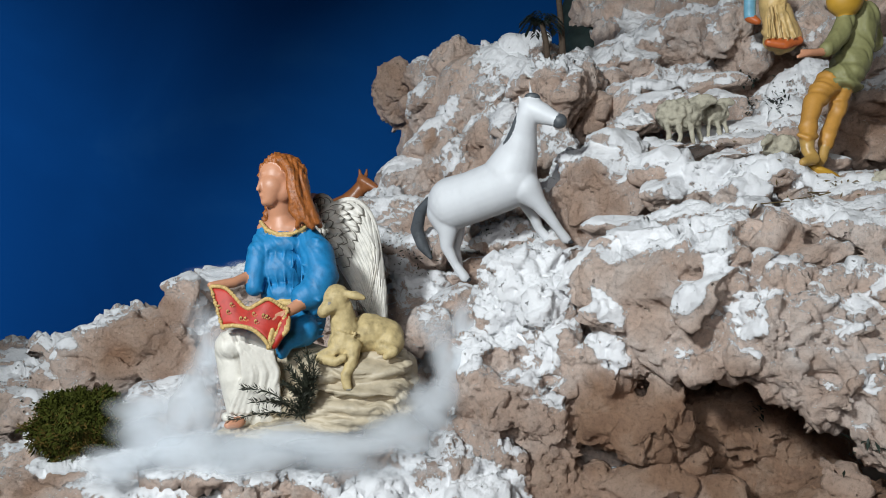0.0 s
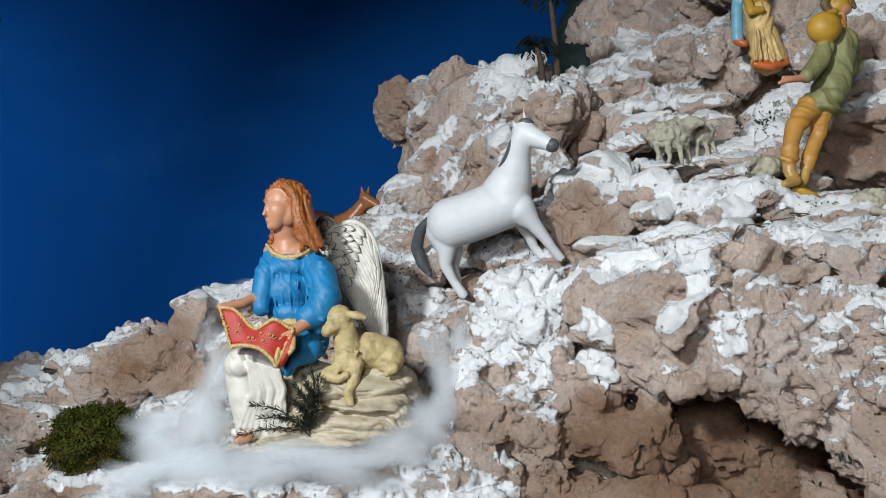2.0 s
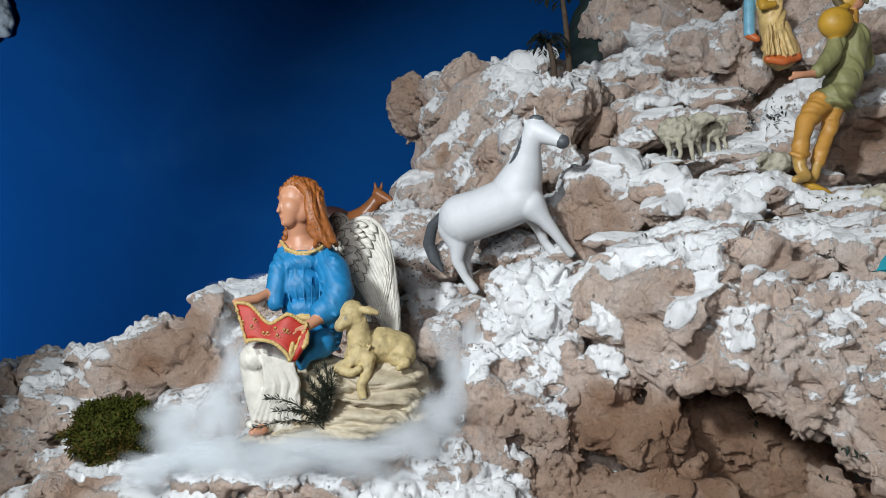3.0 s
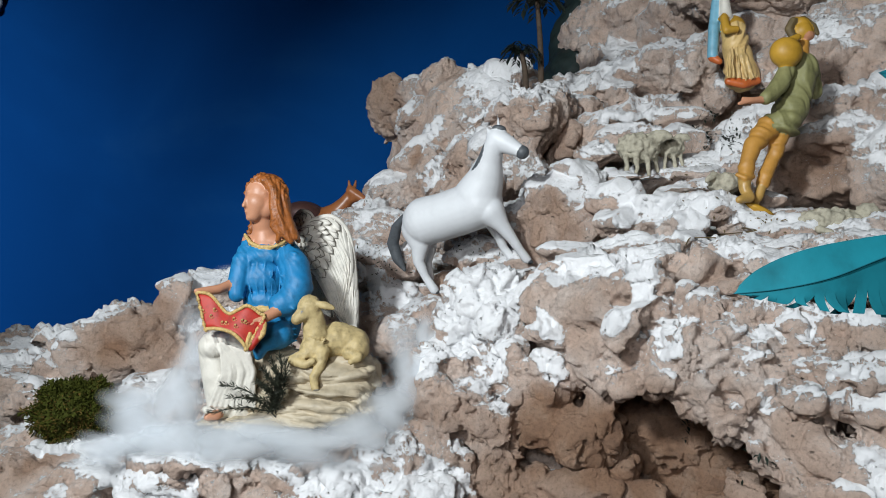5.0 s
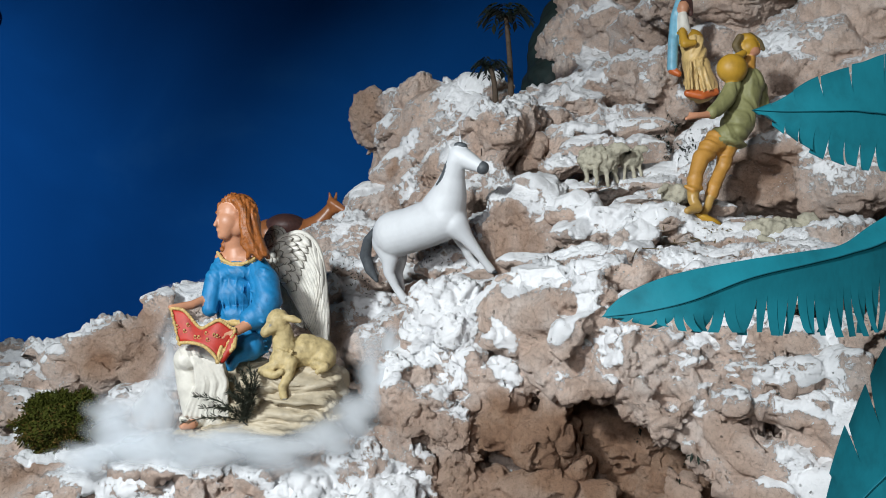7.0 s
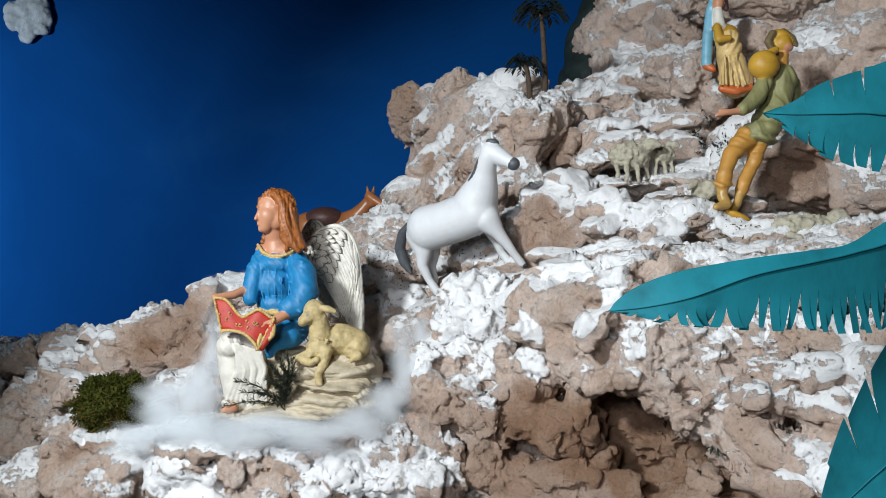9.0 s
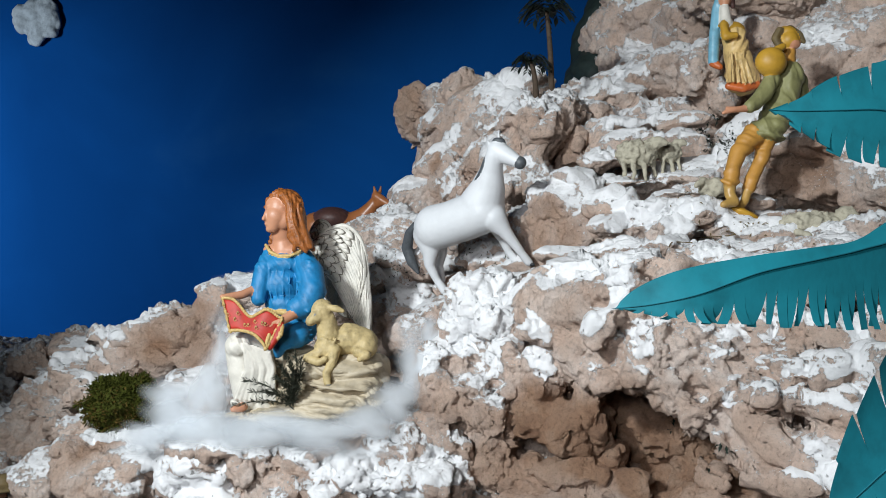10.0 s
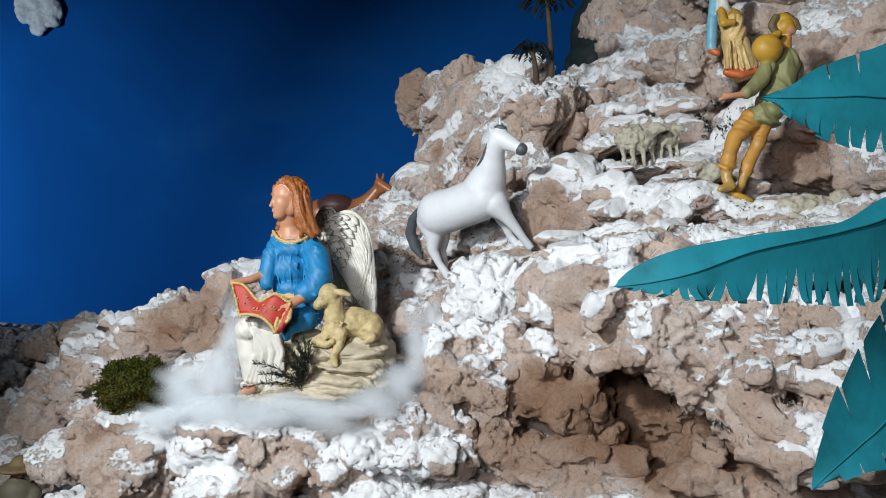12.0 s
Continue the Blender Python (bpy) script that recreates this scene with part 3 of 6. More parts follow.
stones += [
    # brown face beside the hollow
    boulder(0.405, 1.488, 1.202, 0.103, 0.080, 0.078, 0),
    boulder(0.340, 1.503, 1.248, 0.061, 0.062, 0.070, 10),
    boulder(0.227, 1.529, 1.120, 0.080, 0.081, 0.096, 8),
    boulder(0.313, 1.506, 1.077, 0.077, 0.054, 0.051, 0),
    boulder(0.431, 1.472, 1.103, 0.101, 0.050, 0.044, 4),
    boulder(0.450, 1.457, 1.261, 0.040, 0.043, 0.073, -12),
    boulder(0.506, 1.496, 1.136, 0.041, 0.042, 0.049, 20),
    boulder(0.547, 1.472, 1.080, 0.053, 0.037, 0.035, 0),
    boulder(0.419, 1.466, 1.035, 0.150, 0.054, 0.044, 0),
]
stones += [
    # leaning rib over the hollow
    boulder(0.431, 1.394, 1.499, 0.062, 0.064, 0.079, -10),
    boulder(0.409, 1.432, 1.434, 0.064, 0.062, 0.061, 0),
    boulder(0.486, 1.361, 1.472, 0.056, 0.060, 0.088, 30),
    boulder(0.553, 1.381, 1.436, 0.071, 0.072, 0.083, 0),
    boulder(0.449, 1.403, 1.369, 0.073, 0.051, 0.048, 0),
    boulder(0.468, 1.292, 1.489, 0.027, 0.031, 0.068, 38),
    boulder(0.448, 1.304, 1.445, 0.028, 0.028, 0.032, 0),
    boulder(0.507, 1.330, 1.546, 0.049, 0.047, 0.046, 0),
    boulder(0.527, 1.348, 1.402, 0.056, 0.057, 0.064, 0),
    boulder(0.487, 1.350, 1.359, 0.057, 0.035, 0.033, -12),
]
stones += [
    # roof of the hollow
    boulder(0.544, 1.299, 1.361, 0.068, 0.045, 0.043, 6),
    boulder(0.575, 1.289, 1.433, 0.056, 0.057, 0.069, 0),
    boulder(0.606, 1.255, 1.336, 0.055, 0.041, 0.040, 24),
    boulder(0.649, 1.217, 1.300, 0.051, 0.038, 0.036, 34),
    boulder(0.551, 1.335, 1.499, 0.064, 0.053, 0.052, 0),
    boulder(0.622, 1.314, 1.485, 0.057, 0.052, 0.051, 0),
    boulder(0.584, 1.326, 1.525, 0.037, 0.031, 0.030, 20),
]
stones += [
    # wall right of the hollow
    boulder(0.667, 1.289, 1.413, 0.069, 0.069, 0.075, 0),
    boulder(0.727, 1.252, 1.396, 0.060, 0.061, 0.076, -12),
    boulder(0.693, 1.206, 1.314, 0.044, 0.043, 0.042, 0),
    boulder(0.731, 1.206, 1.337, 0.065, 0.048, 0.046, -35),
    boulder(0.731, 1.280, 1.473, 0.065, 0.047, 0.045, 0),
    boulder(0.789, 1.218, 1.424, 0.055, 0.056, 0.066, 0),
    boulder(0.797, 1.248, 1.489, 0.057, 0.045, 0.044, 0),
    boulder(0.819, 1.158, 1.411, 0.061, 0.045, 0.043, 0),
    boulder(0.799, 1.138, 1.350, 0.072, 0.045, 0.042, 14),
    boulder(0.856, 1.211, 1.482, 0.059, 0.048, 0.047, 0),
]
stones += [
    # back of the hollow and fillings
    boulder(0.678, 1.267, 1.353, 0.053, 0.050, 0.050, 0),
    boulder(0.132, 1.603, 1.342, 0.068, 0.068, 0.068, 0),
    boulder(0.727, 1.723, 1.120, 0.195, 0.145, 0.139, 20),
    boulder(0.652, 1.308, 1.370, 0.059, 0.057, 0.057, 0),
]
stones += [
    # outer shoulder
    boulder(0.874, 1.117, 1.417, 0.055, 0.043, 0.042, 0),
    boulder(0.902, 1.169, 1.481, 0.064, 0.045, 0.043, 0),
    boulder(0.877, 1.104, 1.344, 0.064, 0.052, 0.051, 20),
    boulder(0.933, 1.090, 1.413, 0.057, 0.058, 0.067, 0),
    boulder(0.931, 1.055, 1.311, 0.065, 0.065, 0.065, 0),
    boulder(0.982, 1.152, 1.490, 0.070, 0.061, 0.060, 0),
]
stones += [
    # sill of the hollow
    boulder(0.745, 1.165, 1.287, 0.074, 0.041, 0.037, 28),
    boulder(0.711, 1.169, 1.237, 0.064, 0.034, 0.031, 36),
    boulder(0.784, 1.125, 1.261, 0.065, 0.048, 0.046, 24),
    boulder(0.757, 1.132, 1.197, 0.070, 0.038, 0.034, 34),
    boulder(0.693, 1.253, 1.161, 0.039, 0.039, 0.039, 0),
    boulder(0.843, 1.094, 1.260, 0.063, 0.051, 0.050, 22),
    boulder(0.826, 1.089, 1.192, 0.077, 0.046, 0.042, 10),
    boulder(0.889, 1.048, 1.225, 0.065, 0.056, 0.055, 0),
    boulder(0.699, 1.239, 1.105, 0.129, 0.046, 0.037, 6),
]
stones += [
    # brow under the terrace
    boulder(0.544, 1.410, 1.609, 0.076, 0.047, 0.044, -6),
    boulder(0.623, 1.382, 1.599, 0.079, 0.049, 0.046, 0),
    boulder(0.717, 1.403, 1.627, 0.088, 0.050, 0.046, -4),
    boulder(0.706, 1.338, 1.552, 0.072, 0.045, 0.042, 0),
    boulder(0.795, 1.352, 1.592, 0.084, 0.061, 0.058, 0),
    boulder(0.893, 1.332, 1.618, 0.092, 0.061, 0.058, 0),
    boulder(0.972, 1.283, 1.585, 0.088, 0.074, 0.073, 0),
]
stones += [
    # the mass behind and the back of the hollow
    boulder(0.682, 1.604, 1.16, 0.176, 0.085, 0.113, 0),
    boulder(0.796, 1.587, 1.072, 0.154, 0.089, 0.098, 0),
    boulder(0.791, 1.272, 1.098, 0.127, 0.096, 0.069, 0),
    boulder(0.429, 1.6, 0.987, 0.281, 0.133, 0.127, 0),
    boulder(0.711, 1.494, 0.992, 0.265, 0.125, 0.106, 0),
    boulder(0.119, 1.705, 1.087, 0.238, 0.114, 0.164, 0),
    boulder(0.475, 1.481, 0.949, 0.289, 0.161, 0.079, 0),
    boulder(0.873, 1.254, 1.024, 0.25, 0.139, 0.091, 0),
    boulder(0.154, 1.49, 0.908, 0.211, 0.12, 0.106, 0),
    boulder(0.739, 1.729, 1.326, 0.256, 0.145, 0.196, 0),
    boulder(0.436, 1.705, 1.333, 0.298, 0.114, 0.298, 0),
]
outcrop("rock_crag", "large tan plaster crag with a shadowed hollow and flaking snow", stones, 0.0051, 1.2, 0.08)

stones = [
    boulder(0.015, 1.491, 1.145, 0.053, 0.054, 0.056, 0),
    boulder(0.095, 1.505, 1.171, 0.061, 0.06, 0.061, 0),
    boulder(-0.051, 1.501, 1.124, 0.056, 0.055, 0.048, 0),
    boulder(-0.109, 1.479, 1.066, 0.081, 0.079, 0.055, 0),
    boulder(0.009, 1.459, 1.076, 0.067, 0.065, 0.065, 0),
    boulder(0.099, 1.459, 1.076, 0.067, 0.065, 0.067, 0),
    boulder(-0.248, 1.498, 1.095, 0.066, 0.064, 0.04, 0),
    boulder(-0.184, 1.469, 1.037, 0.081, 0.078, 0.055, 0),
    boulder(-0.373, 1.487, 1.076, 0.079, 0.076, 0.066, 0),
    boulder(-0.325, 1.467, 1.02, 0.078, 0.076, 0.055, 0),
    boulder(-0.489, 1.52, 1.05, 0.097, 0.093, 0.056, 0),
    boulder(-0.59, 1.539, 1.032, 0.082, 0.079, 0.049, 0),
]
stones += [
    boulder(-0.716, 1.603, 1.037, 0.087, 0.084, 0.051, 0),
    boulder(-0.828, 1.603, 1.019, 0.073, 0.071, 0.065, 0),
    boulder(-0.916, 1.612, 1, 0.085, 0.082, 0.085, 0),
    boulder(-1.05, 1.663, 0.969, 0.087, 0.084, 0.073, 0),
    boulder(-0.932, 1.684, 1.051, 0.088, 0.085, 0.044, 0),
    boulder(-0.773, 1.561, 0.952, 0.113, 0.108, 0.069, 0),
    boulder(-0.509, 1.505, 0.966, 0.12, 0.114, 0.067, 0),
    boulder(-0.109, 1.491, 0.956, 0.159, 0.148, 0.066, 0),
    boulder(-0.447, 1.821, 1.055, 0.348, 0.361, 0.063, 0),
    boulder(-0.775, 1.748, 1.06, 0.183, 0.171, 0.055, 0),
    boulder(-0.985, 1.767, 1.086, 0.092, 0.089, 0.043, 0),
    boulder(-0.091, 1.705, 1.168, 0.119, 0.114, 0.104, 0),
]
stones += [
    boulder(-0.344, 1.914, 1.086, 0.265, 0.285, 0.099, 0),
    boulder(-0.657, 1.994, 1.159, 0.206, 0.192, 0.103, 0),
    boulder(-0.891, 1.853, 1.094, 0.144, 0.137, 0.064, 0),
    boulder(-0.259, 1.595, 0.826, 0.365, 0.26, 0.112, 0),
    boulder(-0.133, 1.655, 0.934, 0.247, 0.14, 0.116, 0),
    boulder(-0.466, 1.708, 0.905, 0.254, 0.144, 0.104, 0),
    boulder(-0.777, 1.659, 0.795, 0.291, 0.213, 0.116, 0),
    boulder(-0.207, 1.694, 1.158, 0.222, 0.259, 0.067, 0),
    boulder(-0.442, 1.694, 1.121, 0.222, 0.259, 0.052, 0),
]
outcrop("rock_mound", "pinkish plaster rocks with snow round a misty hollow", stones, 0.0066, 1.1, 0.1)

stones = [
    boulder(-0.907, 2.156, 1.359, 0.147, 0.141, 0.099, 0),
    boulder(-0.951, 2.098, 1.307, 0.108, 0.104, 0.108, 0),
    boulder(-0.787, 2.093, 1.313, 0.129, 0.124, 0.108, 0),
    boulder(-1.016, 2.088, 1.27, 0.093, 0.09, 0.089, 0),
    boulder(-0.758, 2.111, 1.433, 0.076, 0.081, 0.083, 0),
    boulder(-0.748, 2.161, 1.487, 0.083, 0.081, 0.044, 0),
    boulder(-0.666, 2.249, 1.489, 0.138, 0.132, 0.061, 0),
    boulder(-0.552, 2.24, 1.503, 0.095, 0.093, 0.069, 0),
    boulder(-1.147, 2.222, 1.308, 0.099, 0.096, 0.057, 0),
    boulder(-1.376, 2.391, 1.246, 0.126, 0.121, 0.077, 0),
    boulder(-1.152, 2.17, 1.22, 0.096, 0.094, 0.078, 0),
    boulder(-1.28, 2.202, 1.174, 0.113, 0.109, 0.086, 0),
]
stones += [
    boulder(-1.624, 2.495, 1.186, 0.131, 0.126, 0.097, 0),
    boulder(-1.854, 2.611, 1.147, 0.154, 0.148, 0.11, 0),
    boulder(-1.384, 2.197, 1.059, 0.113, 0.13, 0.135, 0),
    boulder(-1.145, 2.044, 1.13, 0.088, 0.085, 0.074, 0),
    boulder(-0.745, 1.964, 1.174, 0.088, 0.085, 0.061, 0),
    boulder(-1.459, 2.182, 0.916, 0.149, 0.176, 0.186, 0),
    boulder(-1.841, 2.491, 0.953, 0.189, 0.254, 0.274, 0),
    boulder(-1.479, 2.097, 0.724, 0.287, 0.263, 0.216, 0),
    boulder(-0.413, 2.313, 1.468, 0.157, 0.15, 0.118, 0),
    boulder(-0.586, 2.315, 1.344, 0.236, 0.221, 0.118, 0),
    boulder(-0.577, 2.235, 1.236, 0.267, 0.246, 0.114, 0),
    boulder(-1.08, 2.426, 1.115, 0.411, 0.368, 0.123, 0),
]
stones += [
    boulder(-1.283, 2.289, 1.012, 0.273, 0.252, 0.117, 0),
    boulder(-0.847, 2.37, 1.012, 0.402, 0.36, 0.181, 0),
]
outcrop("rock_ridge", "bare brown plaster ridge with snow along its crest", stones, 0.0078, 1.35, 0.08)

stones = [
    boulder(0.809, 3.228, 2.756, 0.177, 0.17, 0.166, 0),
    boulder(0.933, 3.083, 2.789, 0.185, 0.177, 0.134, 0),
    boulder(1.036, 2.823, 2.695, 0.17, 0.163, 0.123, 0),
    boulder(0.729, 2.806, 2.431, 0.146, 0.141, 0.066, 0),
    boulder(0.586, 2.823, 2.401, 0.099, 0.097, 0.035, 0),
    boulder(0.817, 2.682, 2.428, 0.113, 0.11, 0.09, 0),
    boulder(0.928, 2.595, 2.406, 0.131, 0.127, 0.101, 0),
    boulder(0.655, 2.65, 2.293, 0.138, 0.133, 0.067, 0),
    boulder(0.853, 2.63, 2.223, 0.182, 0.173, 0.075, 0),
    boulder(0.961, 2.476, 2.201, 0.105, 0.102, 0.063, 0),
    boulder(0.918, 2.291, 2.334, 0.078, 0.095, 0.097, 0),
    boulder(1.01, 2.322, 2.246, 0.067, 0.096, 0.099, 0),
]
stones += [
    boulder(0.57, 2.528, 2.201, 0.107, 0.104, 0.085, 0),
    boulder(0.694, 2.406, 2.122, 0.147, 0.141, 0.053, 0),
    boulder(1.193, 2.391, 2.456, 0.126, 0.121, 0.126, 0),
    boulder(1.165, 2.553, 2.736, 0.215, 0.203, 0.134, 0),
    boulder(1.076, 2.093, 2.024, 0.111, 0.124, 0.129, 0),
    boulder(0.954, 3.155, 2.473, 0.367, 0.34, 0.315, 0),
    boulder(1.078, 3.082, 3.009, 0.411, 0.376, 0.154, 0),
    boulder(1.029, 2.258, 1.884, 0.385, 0.344, 0.115, 0),
    boulder(0.601, 2.762, 2.351, 0.138, 0.049, 0.039, 0),
    boulder(1.096, 2.623, 1.954, 0.486, 0.43, 0.199, 0),
]
outcrop("rock_summit", "pale upper plaster rocks with thin snow", stones, 0.011, 1.2, 0.2)

# the mass of the display below and behind, down to the floor
outcrop("rock_base", "plain plaster rock mass carrying the display", [
    boulder(-1.3, 2.3, 0.45, 0.75, 0.6, 0.55, 0),
    boulder(-0.6, 2.1, 0.5, 0.6, 0.55, 0.55, 0),
    boulder(0.0, 2.1, 0.5, 0.6, 0.55, 0.55, 0),
    boulder(0.6, 1.95, 0.5, 0.6, 0.6, 0.55, 0),
    boulder(1.2, 1.75, 0.5, 0.6, 0.7, 0.6, 0),
    boulder(1.8, 2.0, 0.6, 0.7, 0.9, 0.7, 0),
    boulder(-1.3, 3.2, 0.4, 0.9, 0.8, 0.6, 0),
    boulder(0.0, 3.2, 0.7, 0.9, 0.8, 0.8, 0),
    boulder(1.2, 3.1, 0.9, 0.9, 0.9, 1.0, 0),
    boulder(1.1, 3.3, 1.7, 0.6, 0.6, 0.7, 0),
    boulder(1.8, 2.9, 1.6, 0.7, 0.8, 0.8, 0),
    boulder(1.9, 2.3, 1.4, 0.5, 0.6, 0.8, 0),
    boulder(0.5, 2.5, 1.0, 0.6, 0.6, 0.6, 0),
    boulder(0.45, 3.2, 1.7, 0.5, 0.5, 0.5, 0),
], 0.05, 0.6)

outcrop("rock_overhang", "bare tan plaster boulder jutting from the cliff", [
    boulder(-0.196, 3.205, 2.382, 0.096, 0.139, 0.144, 0),
    boulder(-0.124, 3.004, 2.257, 0.073, 0.071, 0.068, 0),
    boulder(-0.077, 2.965, 2.364, 0.089, 0.087, 0.079, 0),
    boulder(-0.144, 3.071, 2.108, 0.051, 0.095, 0.097, 0),
], 0.008)

outcrop("rock_wall", "layered pale plaster rock wall with thin snow behind the shepherd", [
    boulder(1.238, 2.066, 2.275, 0.163, 0.155, 0.128, 0),
    boulder(1.349, 1.98, 2.287, 0.14, 0.133, 0.14, 0),
    boulder(1.353, 2.119, 2.425, 0.167, 0.158, 0.112, 0),
    boulder(1.213, 1.908, 1.998, 0.152, 0.144, 0.069, 0),
    boulder(1.25, 1.917, 2.078, 0.136, 0.13, 0.066, 0),
    boulder(1.319, 1.812, 2.072, 0.129, 0.123, 0.098, 0),
    boulder(1.226, 1.867, 1.87, 0.181, 0.17, 0.084, 0),
    boulder(1.102, 1.879, 1.884, 0.081, 0.079, 0.068, 0),
    boulder(1.276, 1.687, 1.876, 0.121, 0.115, 0.121, 0),
    boulder(1.451, 1.78, 2.118, 0.139, 0.174, 0.186, 0),
    boulder(1.489, 1.994, 2.475, 0.206, 0.192, 0.172, 0),
    boulder(1.311, 2.341, 2.265, 0.298, 0.188, 0.398, 0),
    boulder(1.287, 2.302, 2.634, 0.294, 0.27, 0.121, 0),
], 0.0078, 1.2, 0.18, (0.97, 0.0, -0.2))


# ---- room ----
def box(x0, x1, y0, y1, z0, z1):
    v = np.array([(x, y, z) for x in (x0, x1) for y in (y0, y1) for z in (z0, z1)], float)
    return v, [[0, 1, 3, 2], [4, 6, 7, 5], [0, 4, 5, 1], [2, 3, 7, 6], [0, 2, 6, 4], [1, 5, 7, 3]]


def slab(name, label, category, dims, mat):
    me = mesh_of(name, *box(*dims))
    me.materials.append(mat)
    return tagged(new(name, me), label, category, "", "structure")


slab("wall_back", "deep blue painted wall behind the rocks", "wall", (-4.5, 4.5, 3.95, 4.1, 0.0, 4.2), WALL_BLUE)
slab("wall_left", "deep blue painted side wall", "wall", (-4.65, -4.5, -3.0, 4.1, 0.0, 4.2), WALL_BLUE)
slab("wall_right", "dark painted side wall", "wall", (4.5, 4.65, -3.0, 4.1, 0.0, 4.2), DARK_ROOM)
slab("wall_front", "dark painted wall behind the viewer", "wall", (-4.5, 4.5, -3.15, -3.0, 0.0, 4.2), DARK_ROOM)
slab("floor", "dark floor in front of the display", "floor", (-4.65, 4.65, -3.15, 4.1, -0.1, 0.0), DARK_ROOM)
slab("ceiling", "dark painted ceiling", "ceiling", (-4.65, 4.65, -3.15, 4.1, 4.2, 4.3), DARK_ROOM)


# ---- statues ----
def ball(e, mat=0, roll=0.0):
    """An ellipsoid: place, half sizes, and a roll in the x-z plane."""
    return ("ball", np.array(e[:3]), np.array(e[3:]), radians(roll), mat)


def limb(path, mat=0):
    """A tapered round limb through points, each with its radius."""
    return ("limb", np.array(path, float), mat)


def skin_of(prim):
    v, f = SPHERE[3]
    if prim[0] == "ball":
        _, c, r, a, _ = prim
        v = v * r
        x, z = v[:, 0] * math.cos(a) + v[:, 2] * math.sin(a), -v[:, 0] * math.sin(a) + v[:, 2] * math.cos(a)
        return [(np.stack((x, v[:, 1], z), 1) + c, f)]
    out = []
    v, f = SPHERE[3 if prim[1][:, 3].max() > 0.03 else 2]
    for p, q in zip(prim[1][:-1], prim[1][1:]):
        n = max(2, int(np.linalg.norm(q[:3] - p[:3]) / (0.2 * max(0.004, min(p[3], q[3])))) + 1)
        for k in np.linspace(0, 1, n):
            m = p + (q - p) * k
            out.append((v * m[3] + m[:3], f))
    return out


def gap(prim, p):
    """How far the points p lie outside a prim."""
    if prim[0] == "ball":
        _, c, r, a, _ = prim
        d = p - c
        x, z = d[:, 0] * math.cos(a) - d[:, 2] * math.sin(a), d[:, 0] * math.sin(a) + d[:, 2] * math.cos(a)
        return (np.linalg.norm(np.stack((x, d[:, 1], z), 1) / r, axis=1) - 1) * r.min()
    best = np.full(len(p), 9.0)
    for a, b in zip(prim[1][:-1], prim[1][1:]):
        ab = b[:3] - a[:3]
        k = np.clip((p - a[:3]) @ ab / max(1e-9, ab @ ab), 0, 1)
        best = np.minimum(best, np.linalg.norm(p - a[:3] - k[:, None] * ab, axis=1) - (a[3] + k * (b[3] - a[3])))
    return best


def sculpt(name, label, category, prims, mats, voxel=0.003, smooth=3, extras=(), relief=0.0, size=0.02, group="", folds=()):
    """A statue or figurine: one mesh, fused from prims, painted by the prim that lies nearest."""
    me = fused(name, [s for q in prims for s in skin_of(q)], voxel, smooth)
    p = coords(me)
    if relief:
        p = p + coords(me, "normal") * (relief * fractal(p, size, 5, 2))[:, None]
    if folds:
        kind = np.array([q[-1] for q in prims])[np.stack([gap(q, p) for q in prims]).argmin(0)]
        bend = np.stack([fractal(p + 3 * k, 0.07, 15 + k, 2) for k in range(3)], 1) * 0.02
        n = coords(me, "normal")
        for which, way, length, depth in folds:
            wave = np.sin(2 * math.pi * ((p + bend) @ np.array(way)) / length) + 0.4 * np.sin(4.7 * math.pi * ((p + bend) @ np.array(way)) / length)
            p = p + n * (depth * wave * (kind == which) * np.clip(0.6 + fractal(p, 0.06, 19, 2), 0, 1))[:, None]
    faces = [tuple(q.vertices) for q in me.polygons]
    centre = np.array([q.center[:] for q in me.polygons])
    gaps = np.stack([gap(q, centre) for q in prims])
    index = np.array([q[-1] for q in prims])[gaps.argmin(0)]
    bpy.data.meshes.remove(me)
    v, slots = [p], list(index)
    n = len(p)
    for ev, ef, em in extras:
        v.append(np.array(ev))
        faces += [tuple(k + n for k in q) for q in ef]
        slots += [em] * len(ef)
        n += len(ev)
    me = mesh_of(name, np.concatenate(v), faces)
    for m in mats:
        me.materials.append(m)
    me.polygons.foreach_set("material_index", np.array(slots, np.int32))
    shade_smooth(me)
    return tagged(new(name, me), label, category, group)


def sheet(rows, thick, back=(0, 1, 0)):
    """A thick curved sheet over a grid of points."""
    a = np.array(rows, float)
    h, w = a.shape[:2]
    front, rear = a.reshape(-1, 3), a.reshape(-1, 3) + np.array(back) * thick
    f, n = [], h * w
    for i in range(h - 1):
        for j in range(w - 1):
            k = i * w + j
            f += [[k, k + w, k + w + 1, k + 1], [n + k, n + k + 1, n + k + w + 1, n + k + w]]
    rim = [j for j in range(w)] + [i * w + w - 1 for i in range(1, h)] + [(h - 1) * w + j for j in range(w - 2, -1, -1)] + [i * w for i in range(h - 2, 0, -1)]
    for a0, b0 in zip(rim, rim[1:] + rim[:1]):
        f.append([a0, b0, n + b0, n + a0])
    return np.concatenate((front, rear)), f


def spline(points, n):
    """n points evenly along a smooth curve through the given ones."""
    p = np.array(points, float)
    t = np.linspace(0, len(p) - 1, n)
    i = np.clip(t.astype(int), 0, len(p) - 2)
    u = (t - i)[:, None]
    a, b, c, d = p[np.maximum(i - 1, 0)], p[i], p[i + 1], p[np.minimum(i + 2, len(p) - 1)]
    return 0.5 * (2 * b + (c - a) * u + (2 * a - 5 * b + 4 * c - d) * u ** 2 + (3 * b - a - 3 * c + d) * u ** 3)


